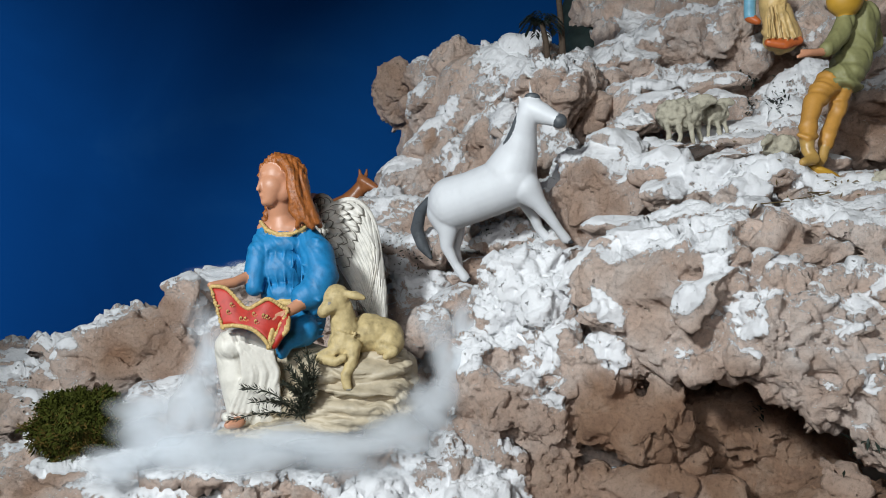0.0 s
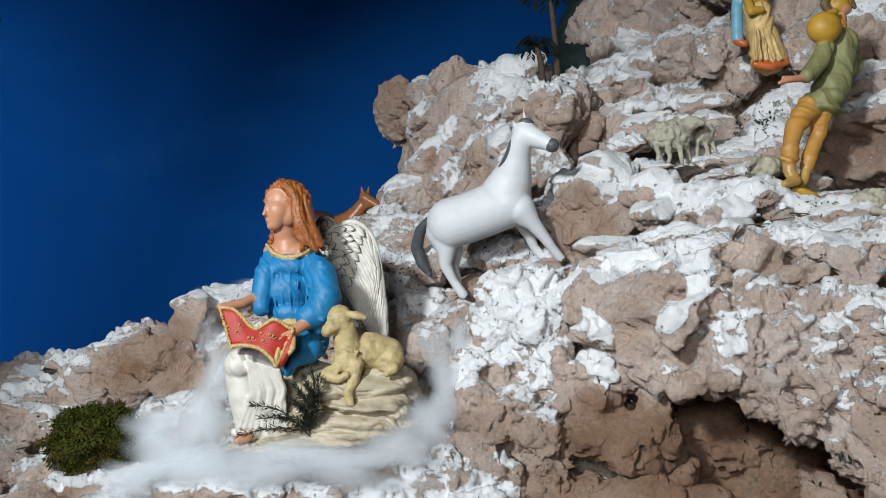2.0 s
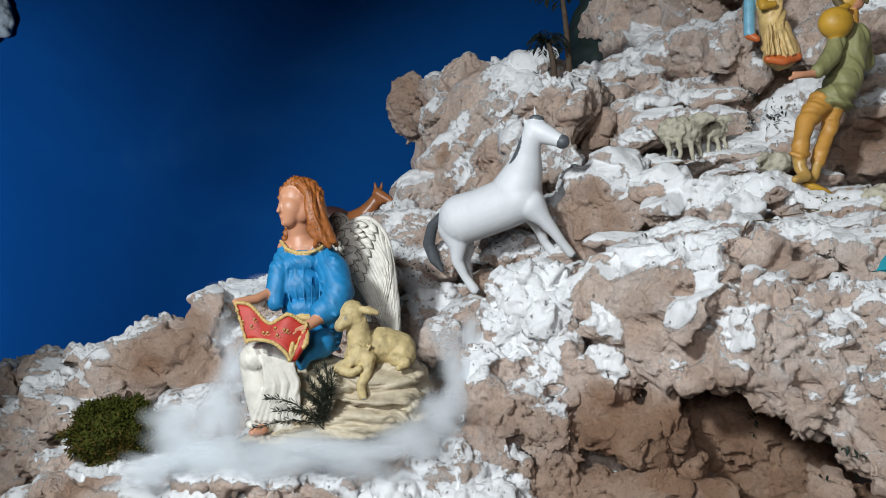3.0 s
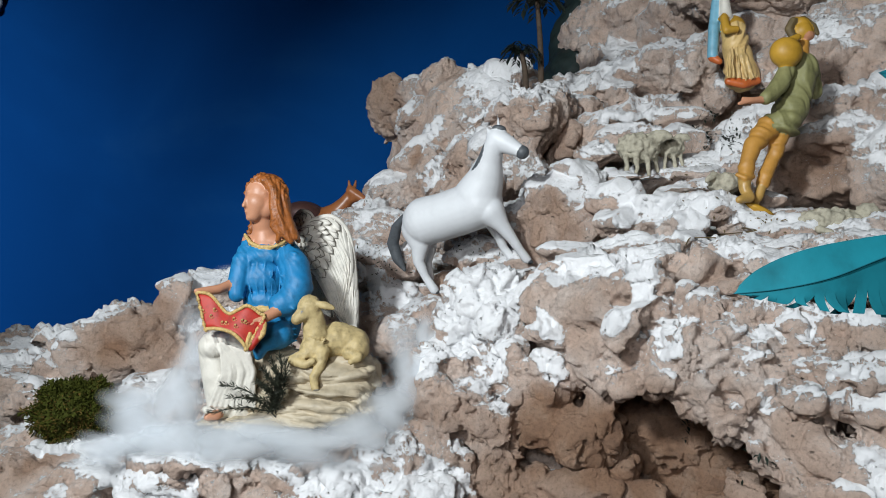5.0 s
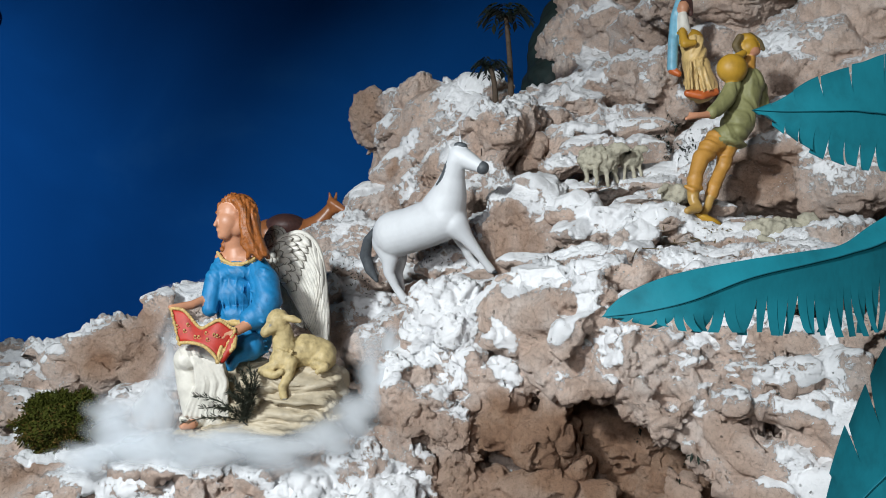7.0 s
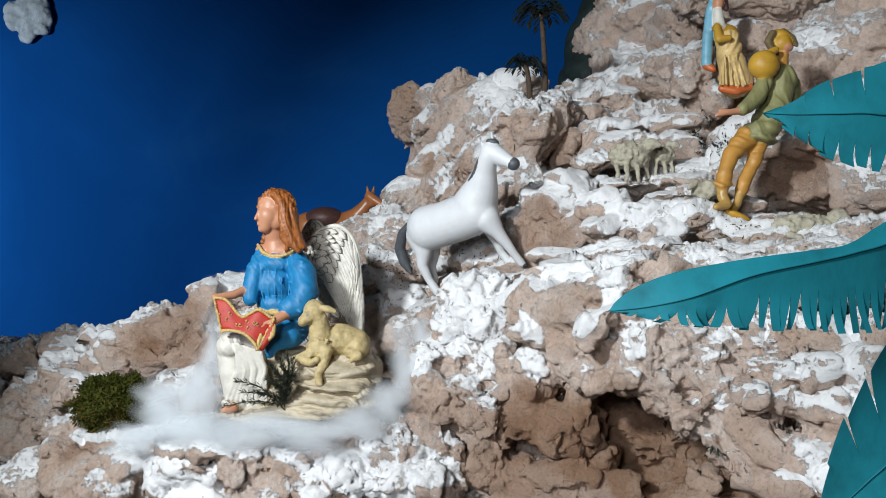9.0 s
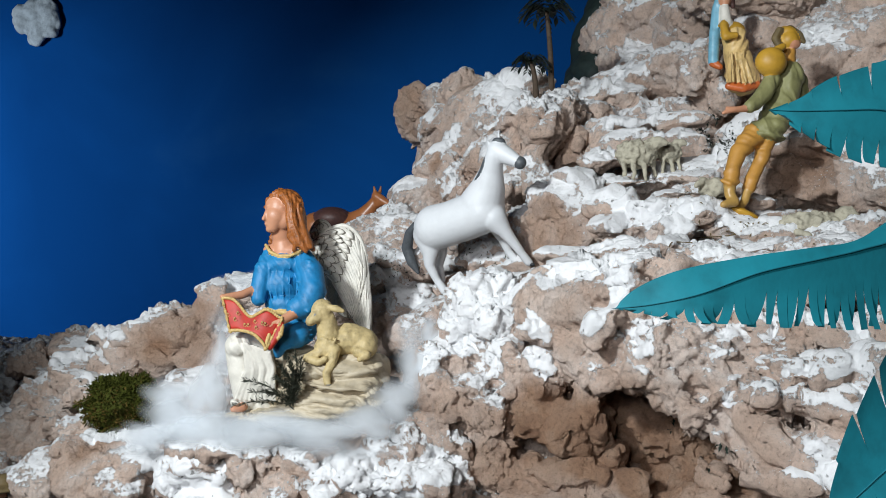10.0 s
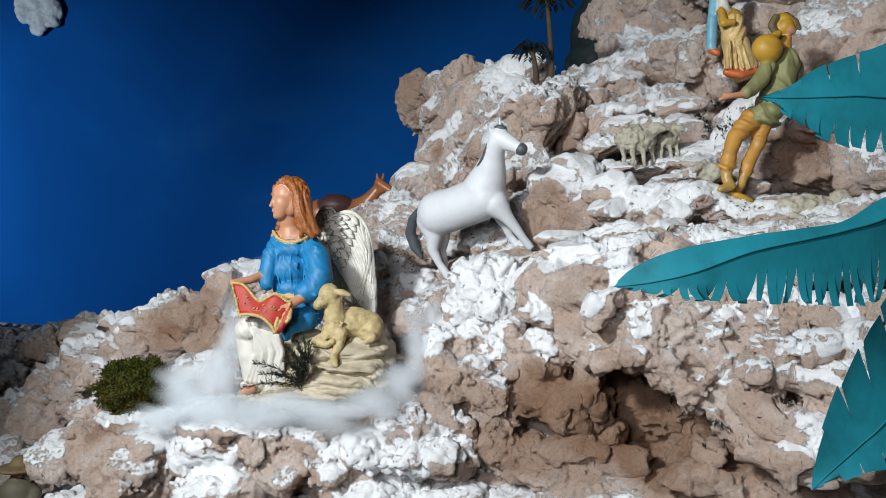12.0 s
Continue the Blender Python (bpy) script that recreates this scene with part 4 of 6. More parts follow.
SKIN = painted("painted_skin", (0.55, 0.26, 0.15), 0.45, 0.10, 30, 0.1)
HAIR = painted("auburn_hair_paint", (0.33, 0.105, 0.024), 0.45, 0.55, 90, 0.6, 0.002)
BLUE = painted("bright_blue_robe_paint", (0.010, 0.19, 0.42), 0.55, 0.3, 45, 0.3)
CREAM = painted("cream_robe_paint", (0.70, 0.67, 0.595), 0.55, 0.14, 45, 0.3)
RED = painted("red_book_paint", (0.42, 0.022, 0.01), 0.55, 0.3, 70, 0.3)
GOLD = painted("antique_gold_paint", (0.58, 0.40, 0.15), 0.4, 0.45, 160, 0.8, 0.002)
WING = painted("ivory_wing_paint", (0.74, 0.71, 0.64), 0.5, 0.2, 60, 0.4)
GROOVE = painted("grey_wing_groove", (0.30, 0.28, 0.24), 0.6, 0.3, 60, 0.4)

angel_mats = [SKIN, HAIR, BLUE, CREAM, RED, GOLD, WING, GROOVE]
angel = [
    # head and neck
    ball((-0.369, 1.587, 1.739, 0.038, 0.036, 0.049), 0, -8),
    limb([(-0.374, 1.578, 1.720, 0.0336), (-0.379, 1.570, 1.693, 0.0195)], 0),
    ball((-0.386, 1.564, 1.685, 0.011, 0.011, 0.010), 0),
    ball((-0.353, 1.574, 1.712, 0.026, 0.020, 0.028), 0),
    limb([(-0.394, 1.556, 1.733, 0.0035), (-0.399, 1.550, 1.711, 0.0058)], 0),
    limb([(-0.392, 1.562, 1.746, 0.0062), (-0.373, 1.559, 1.749, 0.0062), (-0.352, 1.559, 1.744, 0.0055)], 0),
    limb([(-0.395, 1.557, 1.698, 0.0044), (-0.381, 1.555, 1.697, 0.0041)], 0),
    limb([(-0.366, 1.592, 1.697, 0.0268), (-0.361, 1.606, 1.656, 0.0284), (-0.357, 1.612, 1.628, 0.0384)], 0),
    ball((-0.351, 1.612, 1.628, 0.063, 0.037, 0.026), 0),
]
angel += [
    ball((-0.306, 1.602, 1.629, 0.023, 0.025, 0.020), 0),
    ball((-0.398, 1.605, 1.629, 0.017, 0.020, 0.017), 0),
]
angel += [
    # hair
    ball((-0.357, 1.614, 1.759, 0.044, 0.047, 0.041), 1),
    ball((-0.342, 1.618, 1.719, 0.036, 0.043, 0.057), 1),
    limb([(-0.381, 1.572, 1.777, 0.0084), (-0.349, 1.560, 1.775, 0.0111), (-0.329, 1.550, 1.749, 0.0124), (-0.320, 1.546, 1.715, 0.0137), (-0.313, 1.547, 1.681, 0.0137), (-0.300, 1.550, 1.654, 0.0124), (-0.283, 1.552, 1.630, 0.0082)], 1),
    limb([(-0.373, 1.580, 1.784, 0.0112), (-0.335, 1.570, 1.774, 0.0139), (-0.310, 1.563, 1.738, 0.0139), (-0.304, 1.564, 1.703, 0.0152), (-0.291, 1.560, 1.669, 0.0138), (-0.273, 1.560, 1.641, 0.0083)], 1),
]
angel += [
    limb([(-0.370, 1.592, 1.789, 0.0113), (-0.329, 1.592, 1.772, 0.0169), (-0.309, 1.590, 1.727, 0.0141), (-0.305, 1.590, 1.685, 0.0141), (-0.286, 1.580, 1.656, 0.0112), (-0.269, 1.575, 1.634, 0.0070)], 1),
    limb([(-0.333, 1.549, 1.749, 0.0083), (-0.330, 1.543, 1.714, 0.0082), (-0.321, 1.543, 1.688, 0.0110), (-0.325, 1.547, 1.665, 0.0096), (-0.309, 1.550, 1.647, 0.0096), (-0.314, 1.553, 1.631, 0.0055)], 1),
    limb([(-0.384, 1.575, 1.776, 0.0084), (-0.397, 1.573, 1.763, 0.0070), (-0.405, 1.577, 1.745, 0.0042)], 1),
    limb([(-0.395, 1.635, 1.680, 0.0115), (-0.404, 1.635, 1.653, 0.0086)], 1),
]
angel += [
    limb([(-0.342, 1.555, 1.766, 0.0055), (-0.315, 1.551, 1.729, 0.0055), (-0.307, 1.549, 1.692, 0.0055), (-0.313, 1.545, 1.664, 0.0069), (-0.293, 1.547, 1.640, 0.0069)], 1),
]
angel += [
    # torso, sleeves and skirt of the blue robe
    ball((-0.351, 1.617, 1.592, 0.073, 0.066, 0.037), 2),
    ball((-0.356, 1.617, 1.540, 0.065, 0.068, 0.064), 2),
    ball((-0.348, 1.612, 1.486, 0.058, 0.064, 0.040), 2),
    limb([(-0.395, 1.600, 1.614, 0.0226), (-0.402, 1.575, 1.575, 0.0264), (-0.406, 1.560, 1.526, 0.0248), (-0.405, 1.552, 1.499, 0.0206)], 2),
    limb([(-0.308, 1.600, 1.612, 0.0311), (-0.275, 1.572, 1.573, 0.0361), (-0.259, 1.550, 1.525, 0.0356), (-0.271, 1.537, 1.488, 0.0340), (-0.292, 1.527, 1.479, 0.0297)], 2),
    limb([(-0.266, 1.540, 1.484, 0.0272), (-0.273, 1.540, 1.449, 0.0109)], 2),
    ball((-0.316, 1.622, 1.430, 0.054, 0.066, 0.063), 2),
    limb([(-0.335, 1.512, 1.361, 0.0120), (-0.333, 1.530, 1.391, 0.0243), (-0.303, 1.560, 1.406, 0.0357)], 2),
]
angel += [
    # forearms
    limb([(-0.416, 1.552, 1.523, 0.0124), (-0.440, 1.522, 1.509, 0.0115), (-0.464, 1.502, 1.504, 0.0107), (-0.479, 1.487, 1.504, 0.0066)], 0),
    limb([(-0.282, 1.527, 1.477, 0.0162), (-0.307, 1.502, 1.457, 0.0133), (-0.326, 1.486, 1.445, 0.0119), (-0.346, 1.474, 1.441, 0.0065)], 0),
    limb([(-0.330, 1.482, 1.441, 0.0053), (-0.345, 1.468, 1.433, 0.0039)], 0),
    limb([(-0.325, 1.484, 1.437, 0.0053), (-0.333, 1.468, 1.421, 0.0039)], 0),
    limb([(-0.464, 1.502, 1.502, 0.0053), (-0.476, 1.486, 1.494, 0.0040)], 0),
]
angel += [
    # neckline and sash
    limb([(-0.401, 1.580, 1.643, 0.0049), (-0.384, 1.570, 1.624, 0.0056), (-0.358, 1.561, 1.614, 0.0048), (-0.325, 1.558, 1.615, 0.0048), (-0.302, 1.562, 1.627, 0.0055), (-0.301, 1.575, 1.637, 0.0056)], 5),
    limb([(-0.382, 1.567, 1.471, 0.0069), (-0.338, 1.552, 1.464, 0.0089), (-0.298, 1.552, 1.462, 0.0068)], 5),
]
angel += [
    # white skirt over the knees and lower legs
    ball((-0.438, 1.522, 1.377, 0.039, 0.050, 0.036), 3),
    limb([(-0.382, 1.600, 1.387, 0.0464), (-0.430, 1.532, 1.374, 0.0392)], 3),
    limb([(-0.443, 1.522, 1.369, 0.0350), (-0.431, 1.522, 1.311, 0.0362), (-0.419, 1.532, 1.240, 0.0337)], 3),
    limb([(-0.401, 1.552, 1.349, 0.0396), (-0.389, 1.552, 1.288, 0.0450), (-0.385, 1.557, 1.235, 0.0438)], 3),
    ball((-0.408, 1.552, 1.225, 0.064, 0.035, 0.019), 3),
    limb([(-0.419, 1.500, 1.222, 0.0119), (-0.437, 1.486, 1.219, 0.0092)], 0),
]
# folds of the cloth
for k in range(9):
    a = k / 8
    angel.append(limb([(*np.array((-0.415, 1.476, 1.390)) + a * np.array((0.065, 0.014, -0.023)), 0.0040),
                       (*np.array((-0.405, 1.483, 1.317)) + a * np.array((0.063, 0.015, 0.007)), 0.0065),
                       (*np.array((-0.436, 1.494, 1.243)) + a * np.array((0.099, 0.014, -0.001)), 0.0050)], 3))
for k in range(5):
    a = k / 4
    angel.append(limb([(*np.array((-0.380, 1.560, 1.596)) + a * np.array((0.073, -0.004, 0.002)), 0.0015),
                       (*np.array((-0.381, 1.553, 1.534)) + a * np.array((0.078, -0.002, -0.004)), 0.0026),
                       (*np.array((-0.365, 1.553, 1.480)) + a * np.array((0.058, -0.001, -0.002)), 0.0020)], 2))
for k in range(7):
    a = k / 6
    angel.append(limb([(*np.array((-0.307, 1.566, 1.605)) + a * np.array((0.013, -0.054, -0.115)), 0.0030),
                       (*np.array((-0.269, 1.546, 1.600)) + a * np.array((0.010, -0.038, -0.128)), 0.0055),
                       (*np.array((-0.245, 1.566, 1.585)) + a * np.array((0.003, -0.026, -0.127)), 0.0030)], 2))
for k in range(5):
    a = k / 4
    angel.append(limb([(*np.array((-0.405, 1.572, 1.596)) + a * np.array((-0.011, -0.027, -0.090)), 0.0020),
                       (*np.array((-0.409, 1.556, 1.587)) + a * np.array((0.006, -0.020, -0.090)), 0.0045),
                       (*np.array((-0.381, 1.566, 1.580)) + a * np.array((-0.004, -0.021, -0.091)), 0.0020)], 2))
for k in range(4):
    a = k / 3
    angel.append(limb([(*np.array((-0.339, 1.540, 1.413)) + a * np.array((0.009, -0.035, -0.046)), 0.0030),
                       (*np.array((-0.301, 1.548, 1.434)) + a * np.array((-0.000, -0.018, -0.053)), 0.0050),
                       (*np.array((-0.265, 1.570, 1.435)) + a * np.array((0.005, 0.000, -0.041)), 0.0030)], 2))
# strands of hair
for k in range(11):
    a = k / 10
    c = spline([(-0.377, 1.568, 1.781), (-0.338, 1.570, 1.781), (-0.307, 1.572, 1.746), (-0.298, 1.570, 1.697), (-0.273, 1.565, 1.645)], 9)
    off = np.array((-0.020 * a + 0.003, -0.012 * a, 0.008 - 0.024 * a))
    angel.append(limb([(*(q + off * (0.3 + 0.7 * math.sin(i * 0.4)) + 0.004 * np.array((math.sin(1.9 * i + k), 0, math.cos(1.5 * i + k)))), 0.0042) for i, q in enumerate(c)], 1))

# the open book in the lap
top = spline([(-0.478, 1.487, 1.501), (-0.444, 1.483, 1.496), (-0.402, 1.477, 1.457), (-0.376, 1.474, 1.466), (-0.353, 1.474, 1.475), (-0.318, 1.480, 1.451)], 17)
low = spline([(-0.445, 1.462, 1.420), (-0.426, 1.458, 1.422), (-0.404, 1.453, 1.421), (-0.380, 1.451, 1.414), (-0.360, 1.451, 1.398), (-0.347, 1.454, 1.379)], 17)
book = sheet([top + (low - top) * k for k in np.linspace(0, 1, 8)], 0.009)
extras = [(*book, 4)]
rim = np.concatenate((top, (low[-1:] + top[-1:]) / 2, low[::-1], (low[:1] + top[:1]) / 2, top[:1])) + np.array((0, -0.002, 0))
for k, p in enumerate(spline(rim, 300)):
    v, f = SPHERE[2]
    extras.append((v * (0.0036, 0.0028, 0.0036) * (1 + 0.3 * math.sin(k * 1.9)) + p, f, 5))
for k in range(9):
    u, w = 0.10 + 0.095 * k, 0.5 + 0.16 * math.sin(2.3 * k)
    c = top[int(u * 16)] * (1 - w) + low[int(u * 16)] * w + np.array((0, -0.003, 0))
    for j in range(9):
        a = 0.72 * j
        v, f = SPHERE[2]
        extras.append((v * 0.0014 + c + np.array((0.0007 * j * math.cos(a), 0, 0.0009 * j * math.sin(a))), f, 5))
angel += [limb([(-0.321, 1.482, 1.443, 0.0079), (-0.325, 1.470, 1.412, 0.0104), (-0.341, 1.462, 1.381, 0.0078)], 4), limb([(-0.315, 1.478, 1.435, 0.0052), (-0.315, 1.466, 1.415, 0.0065), (-0.320, 1.462, 1.405, 0.0052)], 5), limb([(-0.344, 1.462, 1.414, 0.0052), (-0.347, 1.456, 1.399, 0.0052), (-0.348, 1.454, 1.381, 0.0052)], 5)]


def feather(base, tip, width, lift):
    """A flat leaf-shaped feather with a ridge along its middle."""
    base, tip = np.array(base), np.array(tip)
    along = tip - base
    side = np.cross(along / np.linalg.norm(along), (0, 1, 0))
    v, f, m = [], [], 7
    for i in range(m):
        u = i / (m - 1)
        half = width * (0.55 + 0.45 * math.sin(math.pi * min(1, u * 0.8 + 0.1))) * (math.sqrt(max(0.0, 1 - ((u - 0.6) / 0.4) ** 2)) if u > 0.6 else 1) + 0.0004
        c = base + along * u + np.array((0, -lift * (0.4 + u), 0))
        v += [c - side * half + (0, 0.004, 0), c - side * half * 0.5, c + (0, -0.0022, 0), c + side * half * 0.5, c + side * half + (0, 0.004, 0)]
    v = np.array(v)
    for i in range(m - 1):
        for j in range(4):
            k = i * 5 + j
            f.append([k, k + 1, k + 6, k + 5])
    return v, f


def wing(lead, trail):
    """Rows of overlapping feathers between a leading and a trailing edge."""
    out, n = [], 34
    a, b = spline(lead, n), spline(trail, n)
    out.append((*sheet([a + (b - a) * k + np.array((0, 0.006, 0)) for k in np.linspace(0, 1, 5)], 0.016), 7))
    for i, q in enumerate(spline(lead, 160)):
        v, f = SPHERE[2]
        out.append((v * 0.0105 * (1 - 0.85 * i / 160) + q, f, 6))
    for r in range(21, -1, -1):
        row = r * 1.12
        k = min(int(row), n - 2)
        span = np.linalg.norm(b[k] - a[k])
        small = r < 11
        count = max(2, int(span / (0.020 if small else 0.012)))
        for j in range(count):
            u = (j + 0.5 * (r % 2) + 0.3) / count
            if u > 1:
                continue
            base = a[k] + (b[k] - a[k]) * u
            ahead = min(n - 1, k + (6 if small else 9))
            tip = a[ahead] + (b[ahead] - a[ahead]) * min(1, u * 0.98)
            way = tip - base
            length = (0.05 if small else 0.12)
            way *= min(1.0, length / max(1e-6, np.linalg.norm(way)))
            wide, lift = (0.0118 if small else 0.0085), 0.004 + 0.002 * rng.random() + 0.014 * (1 - r / 21)
            out.append((*feather(base, base + way, wide * 0.86, lift + 0.0012), 6))
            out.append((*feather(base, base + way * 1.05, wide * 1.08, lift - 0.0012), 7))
    return out


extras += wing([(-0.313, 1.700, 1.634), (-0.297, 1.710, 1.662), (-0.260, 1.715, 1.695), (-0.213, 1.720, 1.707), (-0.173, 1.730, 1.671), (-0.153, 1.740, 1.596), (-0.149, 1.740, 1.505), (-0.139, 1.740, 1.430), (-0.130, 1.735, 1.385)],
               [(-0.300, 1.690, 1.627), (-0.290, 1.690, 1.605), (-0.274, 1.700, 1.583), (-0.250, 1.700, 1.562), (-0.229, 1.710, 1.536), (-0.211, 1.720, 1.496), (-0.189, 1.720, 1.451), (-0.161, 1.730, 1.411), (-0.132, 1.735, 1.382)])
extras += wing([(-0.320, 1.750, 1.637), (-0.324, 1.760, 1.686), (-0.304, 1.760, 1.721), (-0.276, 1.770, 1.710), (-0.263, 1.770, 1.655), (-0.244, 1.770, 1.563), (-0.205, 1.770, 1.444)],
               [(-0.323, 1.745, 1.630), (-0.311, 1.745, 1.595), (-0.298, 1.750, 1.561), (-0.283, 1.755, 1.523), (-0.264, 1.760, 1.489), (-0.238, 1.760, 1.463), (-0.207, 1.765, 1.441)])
angel.append(limb([(-0.321, 1.660, 1.602, 0.0219), (-0.303, 1.690, 1.634, 0.0193)], 6))
sculpt("angel_statue", "painted seated angel statue in blue robe holding a red open book", "statue", angel, angel_mats, 0.0028, 3, extras,
       folds=((3, (0.93, 0.1, 0.3), 0.021, 0.0017), (2, (0.8, 0.0, 0.6), 0.03, 0.0012), (1, (0.93, 0.2, 0.3), 0.010, 0.0016)))

# the cream rock that the angel sits on
PEDESTAL = painted("cream_resin_rock", (0.47, 0.40, 0.285), 0.55, 0.3, 25, 0.5, 0.002)
prims = [
    ball((-0.191, 1.570, 1.327, 0.127, 0.095, 0.039), 0, 3),
    ball((-0.155, 1.570, 1.290, 0.107, 0.095, 0.030), 0, -6),
    ball((-0.175, 1.560, 1.252, 0.126, 0.100, 0.030), 0, 4),
    ball((-0.211, 1.550, 1.226, 0.131, 0.090, 0.022), 0, -3),
    ball((-0.314, 1.620, 1.317, 0.094, 0.080, 0.060), 0),
    ball((-0.301, 1.580, 1.250, 0.114, 0.075, 0.047), 0),
    ball((-0.397, 1.530, 1.196, 0.078, 0.060, 0.012), 0),
    ball((-0.260, 1.530, 1.212, 0.140, 0.070, 0.015), 0),
    ball((-0.085, 1.610, 1.315, 0.028, 0.050, 0.045), 0),
    ball((-0.137, 1.570, 1.354, 0.069, 0.060, 0.021), 0, 8),
    ball((-0.235, 1.520, 1.318, 0.064, 0.045, 0.017), 0, -8),
]
prims += [
    ball((-0.130, 1.530, 1.320, 0.070, 0.050, 0.016), 0, -14),
    ball((-0.177, 1.500, 1.286, 0.087, 0.040, 0.012), 0, 5),
    ball((-0.257, 1.510, 1.244, 0.059, 0.040, 0.013), 0, -4),
    ball((-0.114, 1.530, 1.254, 0.054, 0.050, 0.017), 0, -30),
]
sculpt("angel_pedestal", "cream resin rock pedestal with layered ledges under the angel", "pedestal", prims, [PEDESTAL], 0.003, 2, (), 0.002, 0.03,
       folds=((0, (0.12, 0.1, 0.98), 0.026, 0.0040), (0, (0.3, 0.0, 0.95), 0.011, 0.0016)))

LAMB = painted("cream_lamb_paint", (0.50, 0.39, 0.19), 0.6, 0.35, 60, 0.5)
prims = [
    ball((-0.221, 1.503, 1.477, 0.028, 0.026, 0.028), 0, -15),
    limb([(-0.228, 1.492, 1.465, 0.0198), (-0.245, 1.484, 1.449, 0.0138)], 0),
    limb([(-0.201, 1.492, 1.485, 0.0079), (-0.182, 1.485, 1.483, 0.0092), (-0.164, 1.487, 1.477, 0.0053)], 0),
    limb([(-0.233, 1.505, 1.496, 0.0067), (-0.221, 1.500, 1.501, 0.0066)], 0),
    limb([(-0.212, 1.507, 1.456, 0.0240), (-0.205, 1.517, 1.413, 0.0308)], 0),
    ball((-0.208, 1.513, 1.381, 0.032, 0.035, 0.035), 0),
    limb([(-0.203, 1.530, 1.390, 0.0364), (-0.160, 1.545, 1.402, 0.0422), (-0.122, 1.552, 1.394, 0.0382)], 0),
    ball((-0.112, 1.540, 1.385, 0.031, 0.036, 0.033), 0),
    limb([(-0.127, 1.515, 1.373, 0.0160), (-0.103, 1.500, 1.367, 0.0119), (-0.117, 1.492, 1.357, 0.0079)], 0),
]
prims += [
    limb([(-0.218, 1.492, 1.372, 0.0145), (-0.251, 1.482, 1.356, 0.0118), (-0.217, 1.472, 1.348, 0.0104), (-0.200, 1.470, 1.357, 0.0078)], 0),
    limb([(-0.185, 1.495, 1.378, 0.0185), (-0.186, 1.482, 1.345, 0.0131), (-0.198, 1.475, 1.322, 0.0104), (-0.193, 1.473, 1.297, 0.0091)], 0),
    ball((-0.232, 1.474, 1.467, 0.003, 0.003, 0.003), 1),
    ball((-0.245, 1.477, 1.446, 0.004, 0.003, 0.003), 1),
    ball((-0.191, 1.472, 1.293, 0.008, 0.008, 0.005), 1),
]
for k in range(60):
    a, b = rng.uniform(0, 1), rng.uniform(0, 1)
    prims.append(ball((*(np.array((-0.224, 1.482, 1.388)) + np.array((a * 0.045, 0.014 * abs(a - 0.5), -0.03 + b * 0.05))), 0.004, 0.004, 0.004), 0))
sculpt("lamb_figurine", "cream painted lamb figurine lying on the rock pedestal", "lamb figurine", prims, [LAMB, GROOVE], 0.0028, 2, (), 0.0015, 0.012)

# white horse
HORSE = painted("white_horse_paint", (0.70, 0.72, 0.74), 0.5, 0.06, 20, 0.1)
GREY = painted("grey_mane_paint", (0.085, 0.095, 0.105), 0.5, 0.3, 60, 0.4)
prims = [
    limb([(0.213, 1.740, 1.934, 0.0305), (0.240, 1.725, 1.918, 0.0257), (0.262, 1.714, 1.905, 0.0196), (0.274, 1.708, 1.898, 0.0165)], 0),
    ball((0.279, 1.706, 1.895, 0.018, 0.019, 0.019), 1, 30),
    ball((0.209, 1.742, 1.916, 0.026, 0.022, 0.031), 0),
    limb([(0.193, 1.735, 1.943, 0.0076), (0.185, 1.735, 1.963, 0.0038)], 0),
    limb([(0.217, 1.755, 1.973, 0.0062), (0.213, 1.758, 2.008, 0.0019)], 0),
    ball((0.218, 1.732, 1.962, 0.020, 0.016, 0.009), 1, 8),
    limb([(0.206, 1.740, 1.921, 0.0260), (0.198, 1.770, 1.880, 0.0341), (0.187, 1.800, 1.830, 0.0518), (0.170, 1.825, 1.785, 0.0683)], 0),
]
prims += [
    limb([(0.174, 1.825, 1.769, 0.0683), (0.127, 1.850, 1.751, 0.0691), (0.075, 1.880, 1.734, 0.0685), (0.029, 1.905, 1.723, 0.0710)], 0),
    limb([(0.205, 1.800, 1.748, 0.0408), (0.237, 1.800, 1.712, 0.0219), (0.267, 1.810, 1.677, 0.0157), (0.293, 1.820, 1.644, 0.0126), (0.312, 1.828, 1.621, 0.0135)], 0),
    limb([(0.221, 1.870, 1.733, 0.0324), (0.240, 1.890, 1.686, 0.0164), (0.253, 1.900, 1.654, 0.0123), (0.275, 1.900, 1.629, 0.0131)], 0),
    limb([(0.002, 1.915, 1.700, 0.0464), (0.013, 1.912, 1.649, 0.0265), (0.010, 1.920, 1.607, 0.0174), (0.032, 1.930, 1.562, 0.0125), (0.058, 1.935, 1.526, 0.0142)], 0),
]
